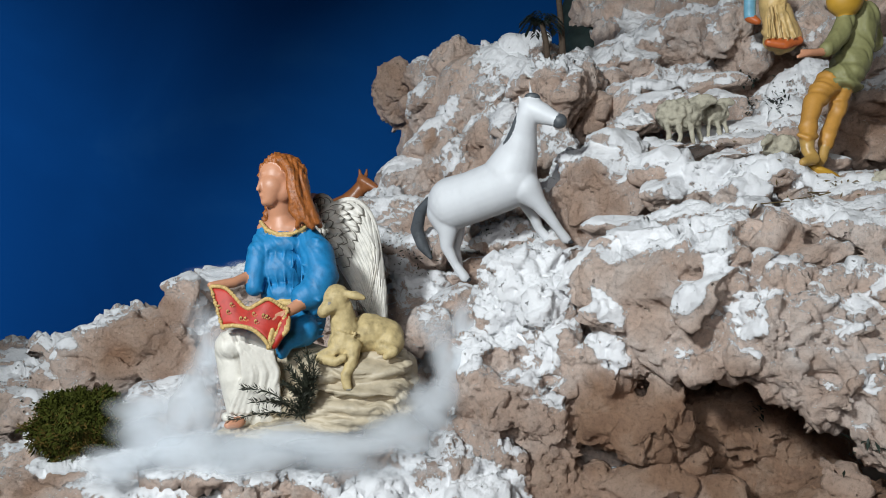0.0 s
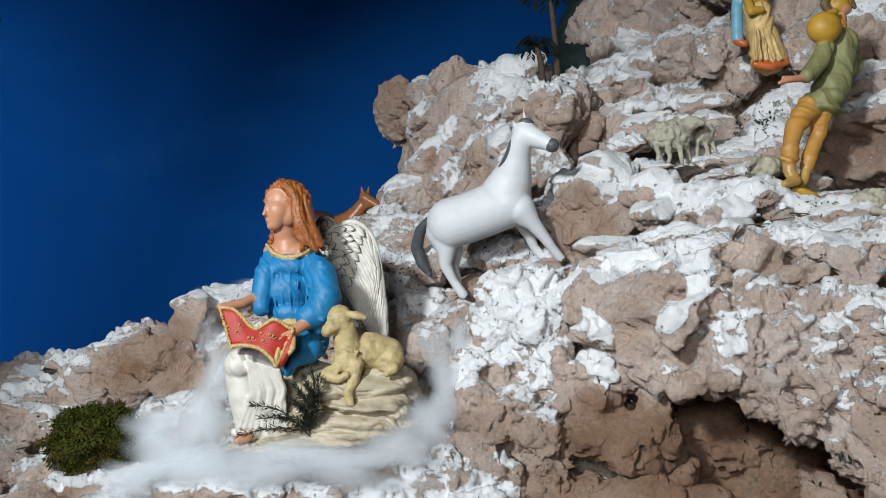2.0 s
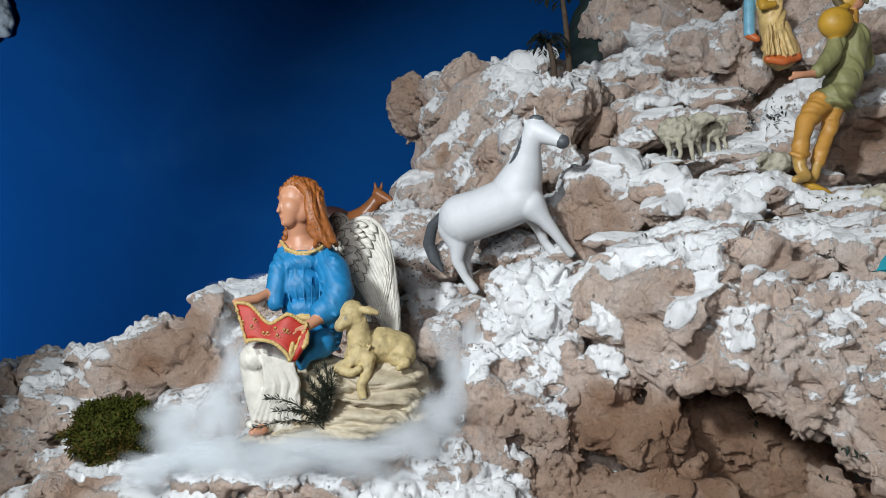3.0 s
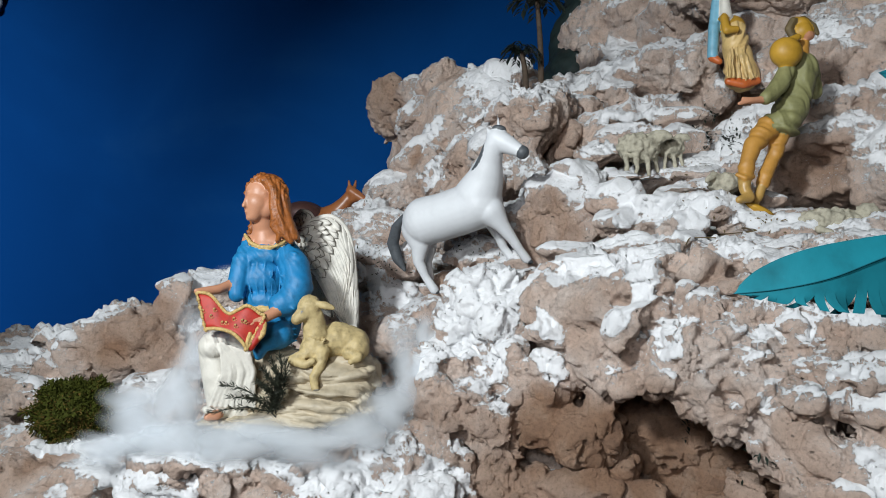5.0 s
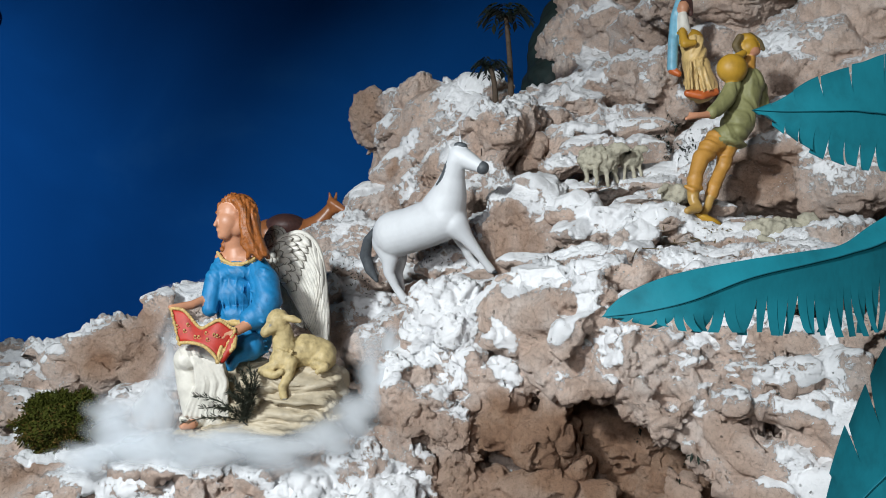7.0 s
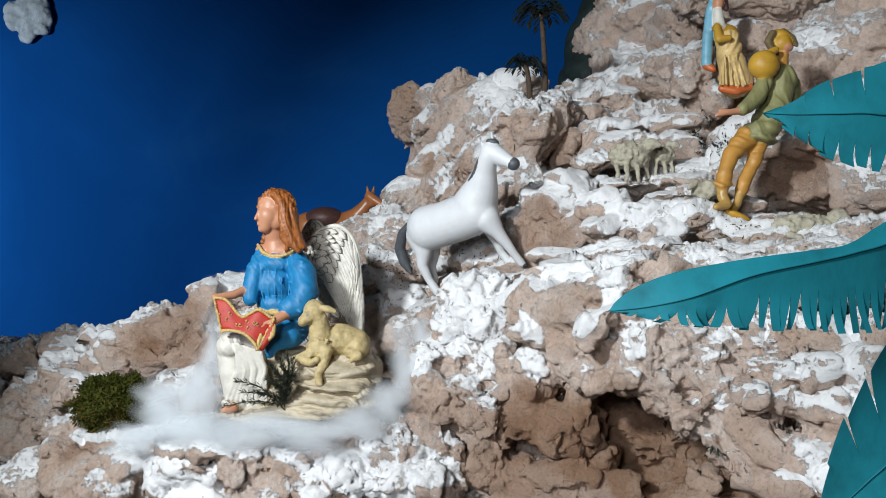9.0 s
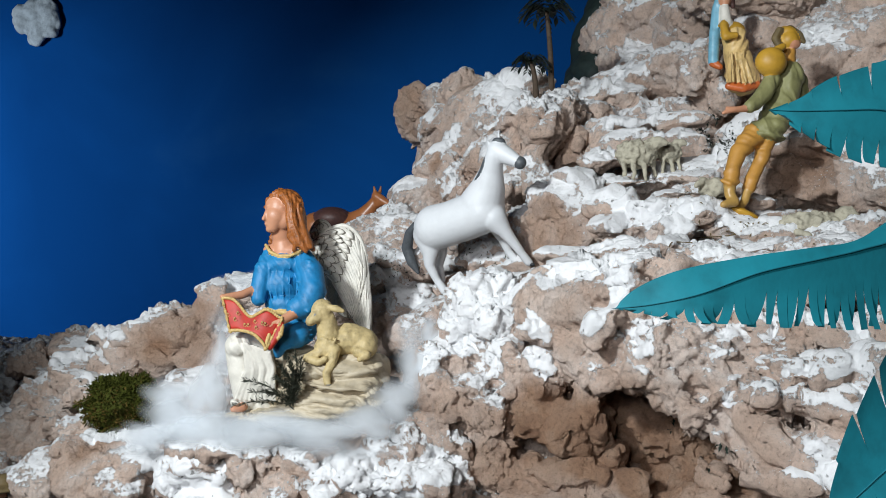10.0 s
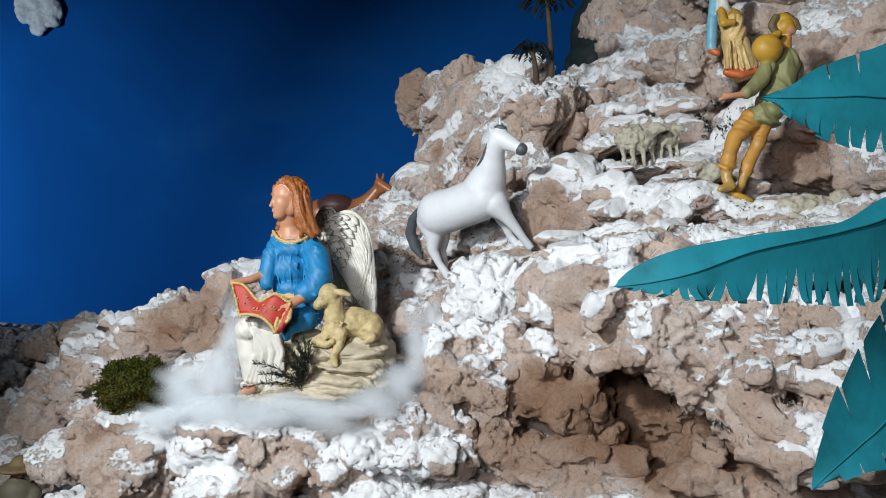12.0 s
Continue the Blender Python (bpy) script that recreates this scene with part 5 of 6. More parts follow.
prims += [
    limb([(0.018, 1.980, 1.692, 0.0427), (0.036, 1.985, 1.650, 0.0240), (0.032, 1.990, 1.607, 0.0154), (0.044, 1.990, 1.559, 0.0128)], 0),
    limb([(-0.037, 1.935, 1.734, 0.0117), (-0.062, 1.970, 1.704, 0.0170), (-0.073, 2.000, 1.659, 0.0190), (-0.057, 2.005, 1.615, 0.0173), (-0.034, 2.000, 1.581, 0.0069)], 1),
    limb([(0.199, 1.735, 1.943, 0.0091), (0.179, 1.745, 1.902, 0.0084), (0.164, 1.765, 1.863, 0.0077), (0.142, 1.790, 1.833, 0.0055)], 1),
    ball((0.221, 1.716, 1.923, 0.004, 0.003, 0.003), 1),
    ball((0.061, 1.935, 1.521, 0.017, 0.010, 0.008), 1, 10),
    ball((0.318, 1.828, 1.616, 0.016, 0.010, 0.008), 1, 20),
]
sculpt("white_horse_figurine", "white painted horse figurine with grey mane and tail climbing", "horse figurine", prims, [HORSE, GREY], 0.0035, 9)

# brown horse behind the ridge
BROWN = painted("brown_horse_paint", (0.34, 0.125, 0.045), 0.35, 0.2, 30, 0.2)
SADDLE = painted("dark_brown_saddle_paint", (0.075, 0.035, 0.03), 0.5, 0.4, 60, 0.5)
prims = [
    limb([(-0.307, 2.72, 1.903, 0.022), (-0.283, 2.715, 1.887, 0.022), (-0.259, 2.71, 1.873, 0.017), (-0.242, 2.708, 1.86, 0.015)], 0),
    ball((-0.295, 2.72, 1.878, 0.021, 0.021, 0.023), 0),
    limb([(-0.312, 2.715, 1.918, 0.009), (-0.317, 2.715, 1.945, 0.005)], 0),
    limb([(-0.295, 2.74, 1.922, 0.009), (-0.291, 2.74, 1.95, 0.005)], 0),
    limb([(-0.31, 2.73, 1.885, 0.023), (-0.331, 2.735, 1.853, 0.03), (-0.363, 2.745, 1.816, 0.041), (-0.4, 2.75, 1.782, 0.058)], 0),
    ball((-0.474, 2.75, 1.775, 0.125, 0.074, 0.067), 0),
    ball((-0.566, 2.75, 1.765, 0.074, 0.076, 0.069), 0),
    ball((-0.497, 2.745, 1.802, 0.088, 0.097, 0.055), 1),
]
prims += [
    limb([(-0.316, 2.745, 1.91, 0.009), (-0.362, 2.76, 1.854, 0.009), (-0.418, 2.77, 1.811, 0.012)], 1),
    limb([(-0.386, 2.72, 1.734, 0.032), (-0.375, 2.72, 1.643, 0.018), (-0.374, 2.72, 1.505, 0.014)], 0),
    limb([(-0.41, 2.79, 1.738, 0.033), (-0.41, 2.79, 1.644, 0.019), (-0.4, 2.79, 1.504, 0.014)], 0),
    limb([(-0.569, 2.72, 1.716, 0.037), (-0.577, 2.72, 1.636, 0.021), (-0.557, 2.72, 1.499, 0.014)], 0),
    limb([(-0.562, 2.79, 1.721, 0.037), (-0.57, 2.79, 1.639, 0.021), (-0.55, 2.79, 1.499, 0.014)], 0),
    limb([(-0.623, 2.75, 1.775, 0.014), (-0.649, 2.75, 1.739, 0.018), (-0.674, 2.75, 1.68, 0.014)], 1),
]
sculpt("brown_horse_figurine", "brown painted horse figurine with dark saddle behind the ridge", "horse figurine", prims, [BROWN, SADDLE], 0.005, 3)

# shepherd carrying a gourd
HATPAINT = painted("straw_hat_paint", (0.14, 0.10, 0.042), 0.7, 0.35, 60, 0.4)
OCHRE = painted("ochre_trouser_paint", (0.50, 0.25, 0.05), 0.5, 0.25, 30, 0.2)
OLIVE = painted("olive_jacket_paint", (0.24, 0.235, 0.10), 0.6, 0.3, 30, 0.3)
MUSTARD = painted("mustard_paint", (0.50, 0.28, 0.03), 0.5, 0.25, 25, 0.2)
BOOT = painted("tan_boot_paint", (0.46, 0.28, 0.08), 0.4, 0.3, 30, 0.2)
prims = [
    # hat, head and the gourd on the back
    ball((0.999, 1.700, 2.240, 0.027, 0.028, 0.028), 2),
    limb([(1.007, 1.690, 2.231, 0.0179), (1.015, 1.688, 2.227, 0.0119)], 3),
    ball((0.998, 1.710, 2.263, 0.030, 0.030, 0.018), 2, 20),
    limb([(0.971, 1.690, 2.266, 0.0104), (0.960, 1.690, 2.244, 0.0104), (0.973, 1.685, 2.213, 0.0089)], 4),
    limb([(1.003, 1.700, 2.276, 0.0090), (1.026, 1.690, 2.255, 0.0075), (1.036, 1.690, 2.234, 0.0060)], 4),
    ball((0.934, 1.645, 2.165, 0.041, 0.034, 0.039), 2, 25),
    limb([(0.952, 1.655, 2.199, 0.0132), (0.969, 1.660, 2.211, 0.0103)], 2),
    limb([(0.998, 1.700, 2.203, 0.0195), (0.995, 1.700, 2.165, 0.0269)], 0),
    ball((0.996, 1.695, 2.138, 0.043, 0.044, 0.039), 1),
]
prims += [
    limb([(0.996, 1.690, 2.140, 0.0402), (0.982, 1.685, 2.078, 0.0385), (0.960, 1.675, 2.022, 0.0427)], 1),
    ball((0.933, 1.667, 1.990, 0.053, 0.046, 0.032), 1, -10),
    ball((0.925, 1.667, 1.969, 0.057, 0.046, 0.013), 1, 8),
]
prims += [
    # arms
    limb([(0.940, 1.655, 2.120, 0.0219), (0.915, 1.638, 2.078, 0.0231), (0.887, 1.622, 2.049, 0.0201), (0.869, 1.612, 2.037, 0.0171)], 1),
    limb([(0.862, 1.610, 2.032, 0.0100), (0.827, 1.600, 2.026, 0.0085), (0.797, 1.595, 2.016, 0.0049)], 3),
    limb([(0.828, 1.600, 2.030, 0.0057), (0.806, 1.597, 2.030, 0.0042)], 3),
    limb([(1.038, 1.720, 2.135, 0.0212), (1.045, 1.720, 2.089, 0.0211)], 1),
]
prims += [
    # trousers and boots
    limb([(0.896, 1.660, 1.971, 0.0307), (0.851, 1.637, 1.922, 0.0231), (0.834, 1.625, 1.881, 0.0186), (0.826, 1.620, 1.845, 0.0200)], 0),
    limb([(0.933, 1.670, 1.966, 0.0264), (0.917, 1.660, 1.907, 0.0190), (0.891, 1.650, 1.855, 0.0174), (0.884, 1.650, 1.831, 0.0188)], 0),
    limb([(0.801, 1.610, 1.843, 0.0057), (0.818, 1.600, 1.832, 0.0070), (0.845, 1.615, 1.839, 0.0057)], 0),
    limb([(0.823, 1.617, 1.836, 0.0171), (0.822, 1.612, 1.807, 0.0142), (0.831, 1.605, 1.786, 0.0141), (0.801, 1.592, 1.777, 0.0098)], 5),
    limb([(0.880, 1.648, 1.825, 0.0130), (0.870, 1.642, 1.792, 0.0115), (0.853, 1.632, 1.773, 0.0100)], 5),
    ball((0.865, 1.632, 1.759, 0.043, 0.024, 0.011), 2, 22),
]
sculpt("shepherd_statue", "painted shepherd statue in olive jacket and ochre trousers, gourd on back", "statue", prims, [OCHRE, OLIVE, MUSTARD, SKIN, HATPAINT, BOOT], 0.0035, 2,
       folds=((0, (0.3, 0.0, 0.95), 0.045, 0.0022), (1, (0.95, 0.0, 0.3), 0.035, 0.0022)))

# standing figure higher up
TUNIC = painted("cream_yellow_tunic_paint", (0.66, 0.46, 0.19), 0.45, 0.3, 30, 0.3)
HEM = painted("orange_red_hem_paint", (0.55, 0.13, 0.03), 0.4, 0.3, 30, 0.3)
CLOAK = painted("pale_blue_cloak_paint", (0.18, 0.42, 0.55), 0.4, 0.25, 30, 0.3)
prims = [
    ball((0.947, 2.1, 2.508, 0.018, 0.018, 0.023), 3),
    ball((0.956, 2.115, 2.526, 0.027, 0.027, 0.029), 6),
    limb([(0.969, 2.11, 2.521, 0.013), (0.976, 2.11, 2.491, 0.009)], 6),
    limb([(0.946, 2.1, 2.479, 0.016), (0.952, 2.1, 2.431, 0.02)], 5),
    ball((0.978, 2.12, 2.41, 0.042, 0.033, 0.033), 1),
    limb([(0.982, 2.12, 2.395, 0.038), (1.002, 2.13, 2.31, 0.044), (1.018, 2.13, 2.251, 0.053)], 0),
    limb([(0.963, 2.1, 2.222, 0.013), (1.007, 2.09, 2.211, 0.014), (1.054, 2.1, 2.227, 0.013)], 2),
    limb([(0.941, 2.09, 2.423, 0.014), (0.944, 2.075, 2.378, 0.014), (0.974, 2.07, 2.381, 0.011)], 1),
]
prims += [
    limb([(0.968, 2.12, 2.547, 0.009), (0.936, 2.11, 2.534, 0.013), (0.925, 2.12, 2.486, 0.015), (0.92, 2.12, 2.397, 0.018), (0.918, 2.12, 2.311, 0.018)], 4),
    limb([(0.918, 2.12, 2.304, 0.015), (0.937, 2.11, 2.288, 0.011)], 2),
]
for k in range(5):
    x = np.array((0.954, 2.08, 2.329)) + np.array((0.012 * k, 0, 0))
    prims.append(limb([(*x, 0.003), (x[0] + 0.008 * k - 0.005, x[1] - 0.008, x[2] - 0.1, 0.005)], 0))
sculpt("villager_statue", "painted standing villager statue in cream tunic with orange hem", "statue", prims, [TUNIC, MUSTARD, HEM, SKIN, CLOAK, CREAM, SADDLE], 0.0045, 2,
       folds=((0, (0.97, 0.0, -0.2), 0.03, 0.003),))

# hooded figure in the shade at the foot of the ridge
BURLAP = painted("dull_brown_cloak_paint", (0.10, 0.085, 0.055), 0.7, 0.3, 30, 0.3)
c0 = np.array((-1.141, 1.62, 0.95))
prims = [ball((c0[0], c0[1], c0[2], 0.06, 0.06, 0.012), 1), ball((c0[0], c0[1], c0[2] + 0.012, 0.026, 0.026, 0.024), 1), ball((c0[0], c0[1] - 0.004, c0[2] - 0.02, 0.02, 0.02, 0.026), 2),
         limb([(c0[0], c0[1], c0[2] - 0.07, 0.05), (c0[0], c0[1], c0[2] - 0.2, 0.07), (c0[0], c0[1], c0[2] - 0.32, 0.08)], 0), limb([(c0[0] - 0.045, c0[1], c0[2] - 0.07, 0.022), (c0[0] - 0.05, c0[1] - 0.04, c0[2] - 0.16, 0.018)], 0),
         limb([(c0[0] + 0.045, c0[1], c0[2] - 0.07, 0.022), (c0[0] + 0.05, c0[1] - 0.04, c0[2] - 0.16, 0.018)], 0)]
sculpt("cloaked_statue", "dull brown cloaked statue with straw hat in shade", "statue", prims, [BURLAP, HATPAINT, SKIN], 0.004, 2)


# ---- sheep ----
WOOL = painted("cream_wool_paint", (0.44, 0.41, 0.32), 0.8, 0.4, 60, 0.8, 0.003)


def sheep(name, label, e, head, legs, curl, mats=(WOOL,)):
    """Body ellipsoid covered with curls of wool, a head, and legs given as paths."""
    c, r = np.array(e[:3]), np.array(e[3:])
    out = [ball(e, 0)] + [limb(q, 0) for q in legs] + [limb(head, 0)]
    for _ in range(150):
        d = rng.normal(size=3)
        d /= np.linalg.norm(d)
        s = curl * rng.uniform(0.7, 1.2)
        out.append(ball((*(c + d * r), s, s, s), 0))
    h = np.array(head[0])
    for _ in range(14):
        d = rng.normal(size=3)
        d /= np.linalg.norm(d)
        out.append(ball((*(h[:3] + d * h[3]), curl * 0.6, curl * 0.6, curl * 0.6), 0))
    return sculpt(name, label, "sheep figurine", out, list(mats), 0.0035, 1, (), 0.002, 0.012, "flock of sheep")


sheep("sheep_figurine", "cream woolly sheep figurine standing on a snowy ledge", (0.636, 1.920, 1.962, 0.060, 0.045, 0.042), [(0.683, 1.900, 1.990, 0.0215), (0.699, 1.885, 1.994, 0.0164), (0.713, 1.878, 1.989, 0.0098)],
      [[(0.594, 1.890, 1.925, 0.0098), (0.598, 1.890, 1.899, 0.0066), (0.592, 1.890, 1.872, 0.0057)], [(0.621, 1.880, 1.921, 0.0098), (0.625, 1.880, 1.895, 0.0065), (0.619, 1.880, 1.872, 0.0057)], [(0.653, 1.880, 1.922, 0.0098), (0.658, 1.880, 1.879, 0.0057)], [(0.686, 1.930, 1.942, 0.0100), (0.697, 1.930, 1.898, 0.0058)]], 0.007)
sheep("sheep_figurine", "small cream sheep figurine beside the larger one", (0.744, 1.960, 1.976, 0.034, 0.035, 0.029), [(0.767, 1.950, 2.002, 0.0152), (0.778, 1.940, 2.002, 0.0118), (0.786, 1.935, 1.997, 0.0067)],
      [[(0.722, 1.940, 1.952, 0.0076), (0.720, 1.940, 1.904, 0.0050)], [(0.745, 1.940, 1.949, 0.0076), (0.753, 1.940, 1.902, 0.0050)], [(0.768, 1.950, 1.958, 0.0068), (0.776, 1.950, 1.914, 0.0051)]], 0.006)
sheep("sheep_figurine", "cream woolly sheep figurine lying on a snowy shelf", (1.009, 1.54, 1.727, 0.084, 0.039, 0.03), [(1.07, 1.52, 1.749, 0.023), (1.084, 1.51, 1.743, 0.016), (1.097, 1.505, 1.735, 0.011)],
      [[(0.95, 1.5, 1.703, 0.011), (0.971, 1.49, 1.695, 0.009)], [(1.029, 1.5, 1.705, 0.011), (1.05, 1.49, 1.7, 0.009)]], 0.007)
sheep("sheep_figurine", "pale lamb figurine lying half hidden by snow", (0.812, 1.72, 1.836, 0.039, 0.031, 0.026), [(0.778, 1.7, 1.85, 0.012), (0.763, 1.69, 1.842, 0.009), (0.756, 1.69, 1.836, 0.006)], [[(0.794, 1.7, 1.814, 0.007), (0.811, 1.7, 1.812, 0.007)]], 0.006)


# ---- what lies on the rocks ----
rocks = [o for o in scene.objects if o.name.startswith("rock_")]
bpy.context.view_layer.update()


def drop(at):
    """The first rock surface met from a point in front of it, going into the display."""
    best = None
    for o in rocks:
        hit, place, normal, _ = o.ray_cast(Vector(at), Vector((0, 1, 0)))
        if hit and (best is None or place.y < best[0].y):
            best = (place, normal)
    return best


# ---- plants ----
def thing(name, at, label, category, group="", kind=""):
    ob = new(name)
    ob.location = at
    ob.empty_display_size = 0.05
    return tagged(ob, label, category, group, kind)


def part(name, v, f, mat, parent, label="", smooth=True):
    """One mesh object under a thing; points in the world's metres."""
    root = parent
    at = Vector((0, 0, 0))
    while root is not None:
        at += root.location
        root = root.parent
    me = mesh_of(name, np.array(v) - np.array(at), f)
    me.materials.append(mat)
    if smooth:
        shade_smooth(me)
    ob = new(name, me)
    ob.parent = parent
    return tagged(ob, label)


def tube(points, radii, sides=7):
    """A round tube through points."""
    p = np.array(points, float)
    v, f = [], []
    for i, c in enumerate(p):
        way = p[min(i + 1, len(p) - 1)] - p[max(i - 1, 0)]
        way = way / np.linalg.norm(way)
        a = np.cross(way, (0.13, 0.97, 0.2))
        a /= np.linalg.norm(a)
        b = np.cross(way, a)
        r = radii[min(i, len(radii) - 1)]
        v += [c + r * (a * math.cos(2 * math.pi * k / sides) + b * math.sin(2 * math.pi * k / sides)) for k in range(sides)]
    for i in range(len(p) - 1):
        for k in range(sides):
            f.append([i * sides + k, i * sides + (k + 1) % sides, (i + 1) * sides + (k + 1) % sides, (i + 1) * sides + k])
    f += [list(range(sides))[::-1], [(len(p) - 1) * sides + k for k in range(sides)]]
    return np.array(v), f


def leaf(base, way, up, length, width, bend=0.2):
    """A small pointed leaf, folded along its middle."""
    way = way / np.linalg.norm(way)
    side = np.cross(way, up)
    side /= max(1e-6, np.linalg.norm(side))
    top = np.cross(side, way)
    a, b = base + way * length * 0.5 - top * bend * length * 0.2, base + way * length - top * bend * length
    return np.array((base, a - side * width, a - top * width * 0.35, a + side * width, b)), [[0, 1, 2], [0, 2, 3], [1, 4, 2], [2, 4, 3]]


MOSS = painted("dark_moss_green", (0.050, 0.058, 0.008), 0.8, 0.5, 60, 0.4)
MOSS_B = painted("brown_moss", (0.105, 0.070, 0.016), 0.8, 0.5, 60, 0.4)
BARK = painted("dark_bark", (0.085, 0.062, 0.045), 0.8, 0.4, 60, 0.6)
DARK_LEAF = painted("dark_plastic_leaf", (0.010, 0.020, 0.013), 0.6, 0.4, 40, 0.2)
SPRIG = painted("dark_dry_sprig", (0.022, 0.026, 0.014), 0.7, 0.4, 60, 0.2)


def moss_bush(e, count):
    c, r = np.array(e[:3]), np.array(e[3:])
    root = thing("moss_bush", c - np.array((0, 0, r[2])), "round clump of dark green dried moss on snow", "bush")
    a, b = [], []
    v, f = SPHERE[4]
    lumps = v * r * 0.86 * (1 + 0.2 * fractal(v, 0.5, 9, 3))[:, None] + c
    part("mossy_core", lumps, f, MOSS, root)
    for k in range(count):
        d = rng.normal(size=3)
        d /= np.linalg.norm(d)
        bulge = 0.88 + 0.26 * float(fractal(d[None] * 1.0, 0.5, 9, 3)[0])
        way = d + rng.normal(size=3) * 0.8
        (a if rng.random() < 0.70 + 0.25 * d[2] + 0.3 * float(value_noise(d[None], 0.4, 5)[0]) else b).append(leaf(c + d * r * bulge * rng.uniform(0.88, 1.04), way, rng.normal(size=3), rng.uniform(0.006, 0.015), rng.uniform(0.0012, 0.0032), rng.uniform(-0.6, 0.8)))
    part("green_moss", *joined(a), MOSS, root)
    part("brown_moss", *joined(b), MOSS_B, root, "brown dry moss tufts")


moss_bush((-0.858, 1.74, 1.174, 0.118, 0.1, 0.092), 12000)


def sprig(at, stems, label):
    """A dry sprig: bent stems set with short needles."""
    root = thing("dry_sprig", at, label, "plant")
    for k, path in enumerate(stems):
        p = spline(path, 14)
        part("stem", *tube(p, [0.0016 - 0.00008 * i for i in range(14)], 5), SPRIG, root)
        needles = []
        for i in range(2, 14):
            way = p[min(i + 1, 13)] - p[i - 1]
            way /= np.linalg.norm(way)
            for _ in range(9):
                needles.append(leaf(p[i] + rng.normal(size=3) * 0.001, way + rng.normal(size=3) * 0.55, rng.normal(size=3), rng.uniform(0.010, 0.020), 0.0011))
        part("needles", *joined(needles), SPRIG, root)


stems = []
foot = np.array((-0.288, 1.475, 1.241))
for px in (
    (-0.417, 1.44, 1.238), (-0.39, 1.44, 1.3), (-0.369, 1.43, 1.274), (-0.306, 1.44, 1.338), (-0.289, 1.45, 1.357), (-0.271, 1.45, 1.366),
    (-0.258, 1.45, 1.351), (-0.27, 1.44, 1.327), (-0.293, 1.44, 1.323), (-0.311, 1.43, 1.311), (-0.261, 1.45, 1.313), (-0.275, 1.43, 1.34), (-0.329, 1.43, 1.275), (-0.268, 1.44, 1.300), (-0.280, 1.44, 1.310), (-0.300, 1.44, 1.300), (-0.262, 1.45, 1.285), (-0.290, 1.44, 1.290),
):
    tip = np.array(px)
    mid = foot * 0.45 + tip * 0.55 + np.array((0.012, -0.012, 0.012))
    stems.append([foot + rng.normal(size=3) * 0.006, mid, tip])
sprig(foot, stems, "dark dry twig sprig standing before the angel's pedestal")

for at, n in (((0.667, 1.150, 1.240), 1), ((0.906, 2.000, 2.007), 3), ((0.916, 2.000, 2.065), 3), ((0.957, 2.050, 2.136), 3)):
    foot = np.array(at)
    root = thing("leafy_tuft", foot, "small dark green leafy tuft in a rock crevice", "plant", "crevice tufts")
    leaves = []
    for _ in range(n * 26):
        got = drop(foot + rng.normal(size=3) * np.array((0.012, 0.0, 0.020)) - np.array((0, 0.3, 0)))
        if got:
            d = np.array(got[1]) + rng.normal(size=3) * 0.7 + np.array((0, -0.2, 0.5))
            leaves.append(leaf(np.array(got[0]), d, np.array((0, 0, 1.0)), rng.uniform(0.010, 0.022), rng.uniform(0.002, 0.0042), 0.5))
    part("leaves", *joined(leaves), DARK_LEAF, root)


def toy_palm(foot, top, radius, fronds, label):
    """A small model palm: thin trunk and drooping leaves."""
    foot, top = np.array(foot), np.array(top)
    root = thing("model_palm", foot, label, "palm tree", "model palms")
    part("trunk", *tube(spline([foot - np.array((0, 0, 0.05)), (foot + top) / 2 + np.array((0.004, 0, 0)), top], 9), [0.0125 - 0.0006 * k for k in range(9)], 8), BARK, root)
    crown = []
    for k in range(fronds):
        a = 2 * math.pi * k / fronds + rng.uniform(-0.2, 0.2)
        rise = rng.uniform(0.1, 0.9)
        d = np.array((math.cos(a), math.sin(a), 0))
        path = spline([top, top + d * radius * 0.5 + np.array((0, 0, radius * (0.25 + 0.3 * rise))), top + d * radius + np.array((0, 0, radius * (-0.45 + 0.6 * rise)))], 9)
        for i in range(1, 9):
            for s in (-1, 1):
                side = np.cross(d, (0, 0, 1)) * s
                crown.append(leaf(path[i], side * 0.8 + d * 0.7 - np.array((0, 0, 0.35)), np.array((0, 0, 1.0)), radius * 0.45, radius * 0.085, 0.3))
    part("crown", *joined(crown), DARK_LEAF, root)


toy_palm((0.349, 2.34, 2.214), (0.325, 2.34, 2.372), 0.060, 15, "small model palm with dark leaves on the cliff top")
toy_palm((0.408, 2.4, 2.244), (0.380, 2.4, 2.585), 0.089, 12, "tall model palm with dark leaves on the cliff top")

# dark green mound between the palms and the upper rocks
HILL = painted("dark_green_mound_paint", (0.012, 0.026, 0.024), 0.7, 0.5, 20, 0.5, 0.004)
sculpt("dark_mound", "dark green painted mound behind the model palms", "mound", [ball((0.687, 3.45, 2.801, 0.114, 0.114, 0.271), 0, 12), ball((0.767, 3.5, 2.945, 0.145, 0.145, 0.174), 0), ball((0.701, 3.4, 2.588, 0.169, 0.237, 0.169), 0)], [HILL], 0.012, 3, (), 0.012, 0.08)

# ---- large paper palm beside the viewer ----
TEAL = painted("teal_painted_paper", (0.006, 0.175, 0.225), 0.6, 0.35, 14, 0.3, 0.002)
CREASE = painted("dark_teal_crease", (0.005, 0.125, 0.165), 0.6, 0.3, 14, 0.3, 0.002)
CROWN = np.array((0.878, 0.720, 1.716))
root = thing("paper_palm", CROWN, "large palm with teal painted paper fronds cut into fringes", "palm tree")


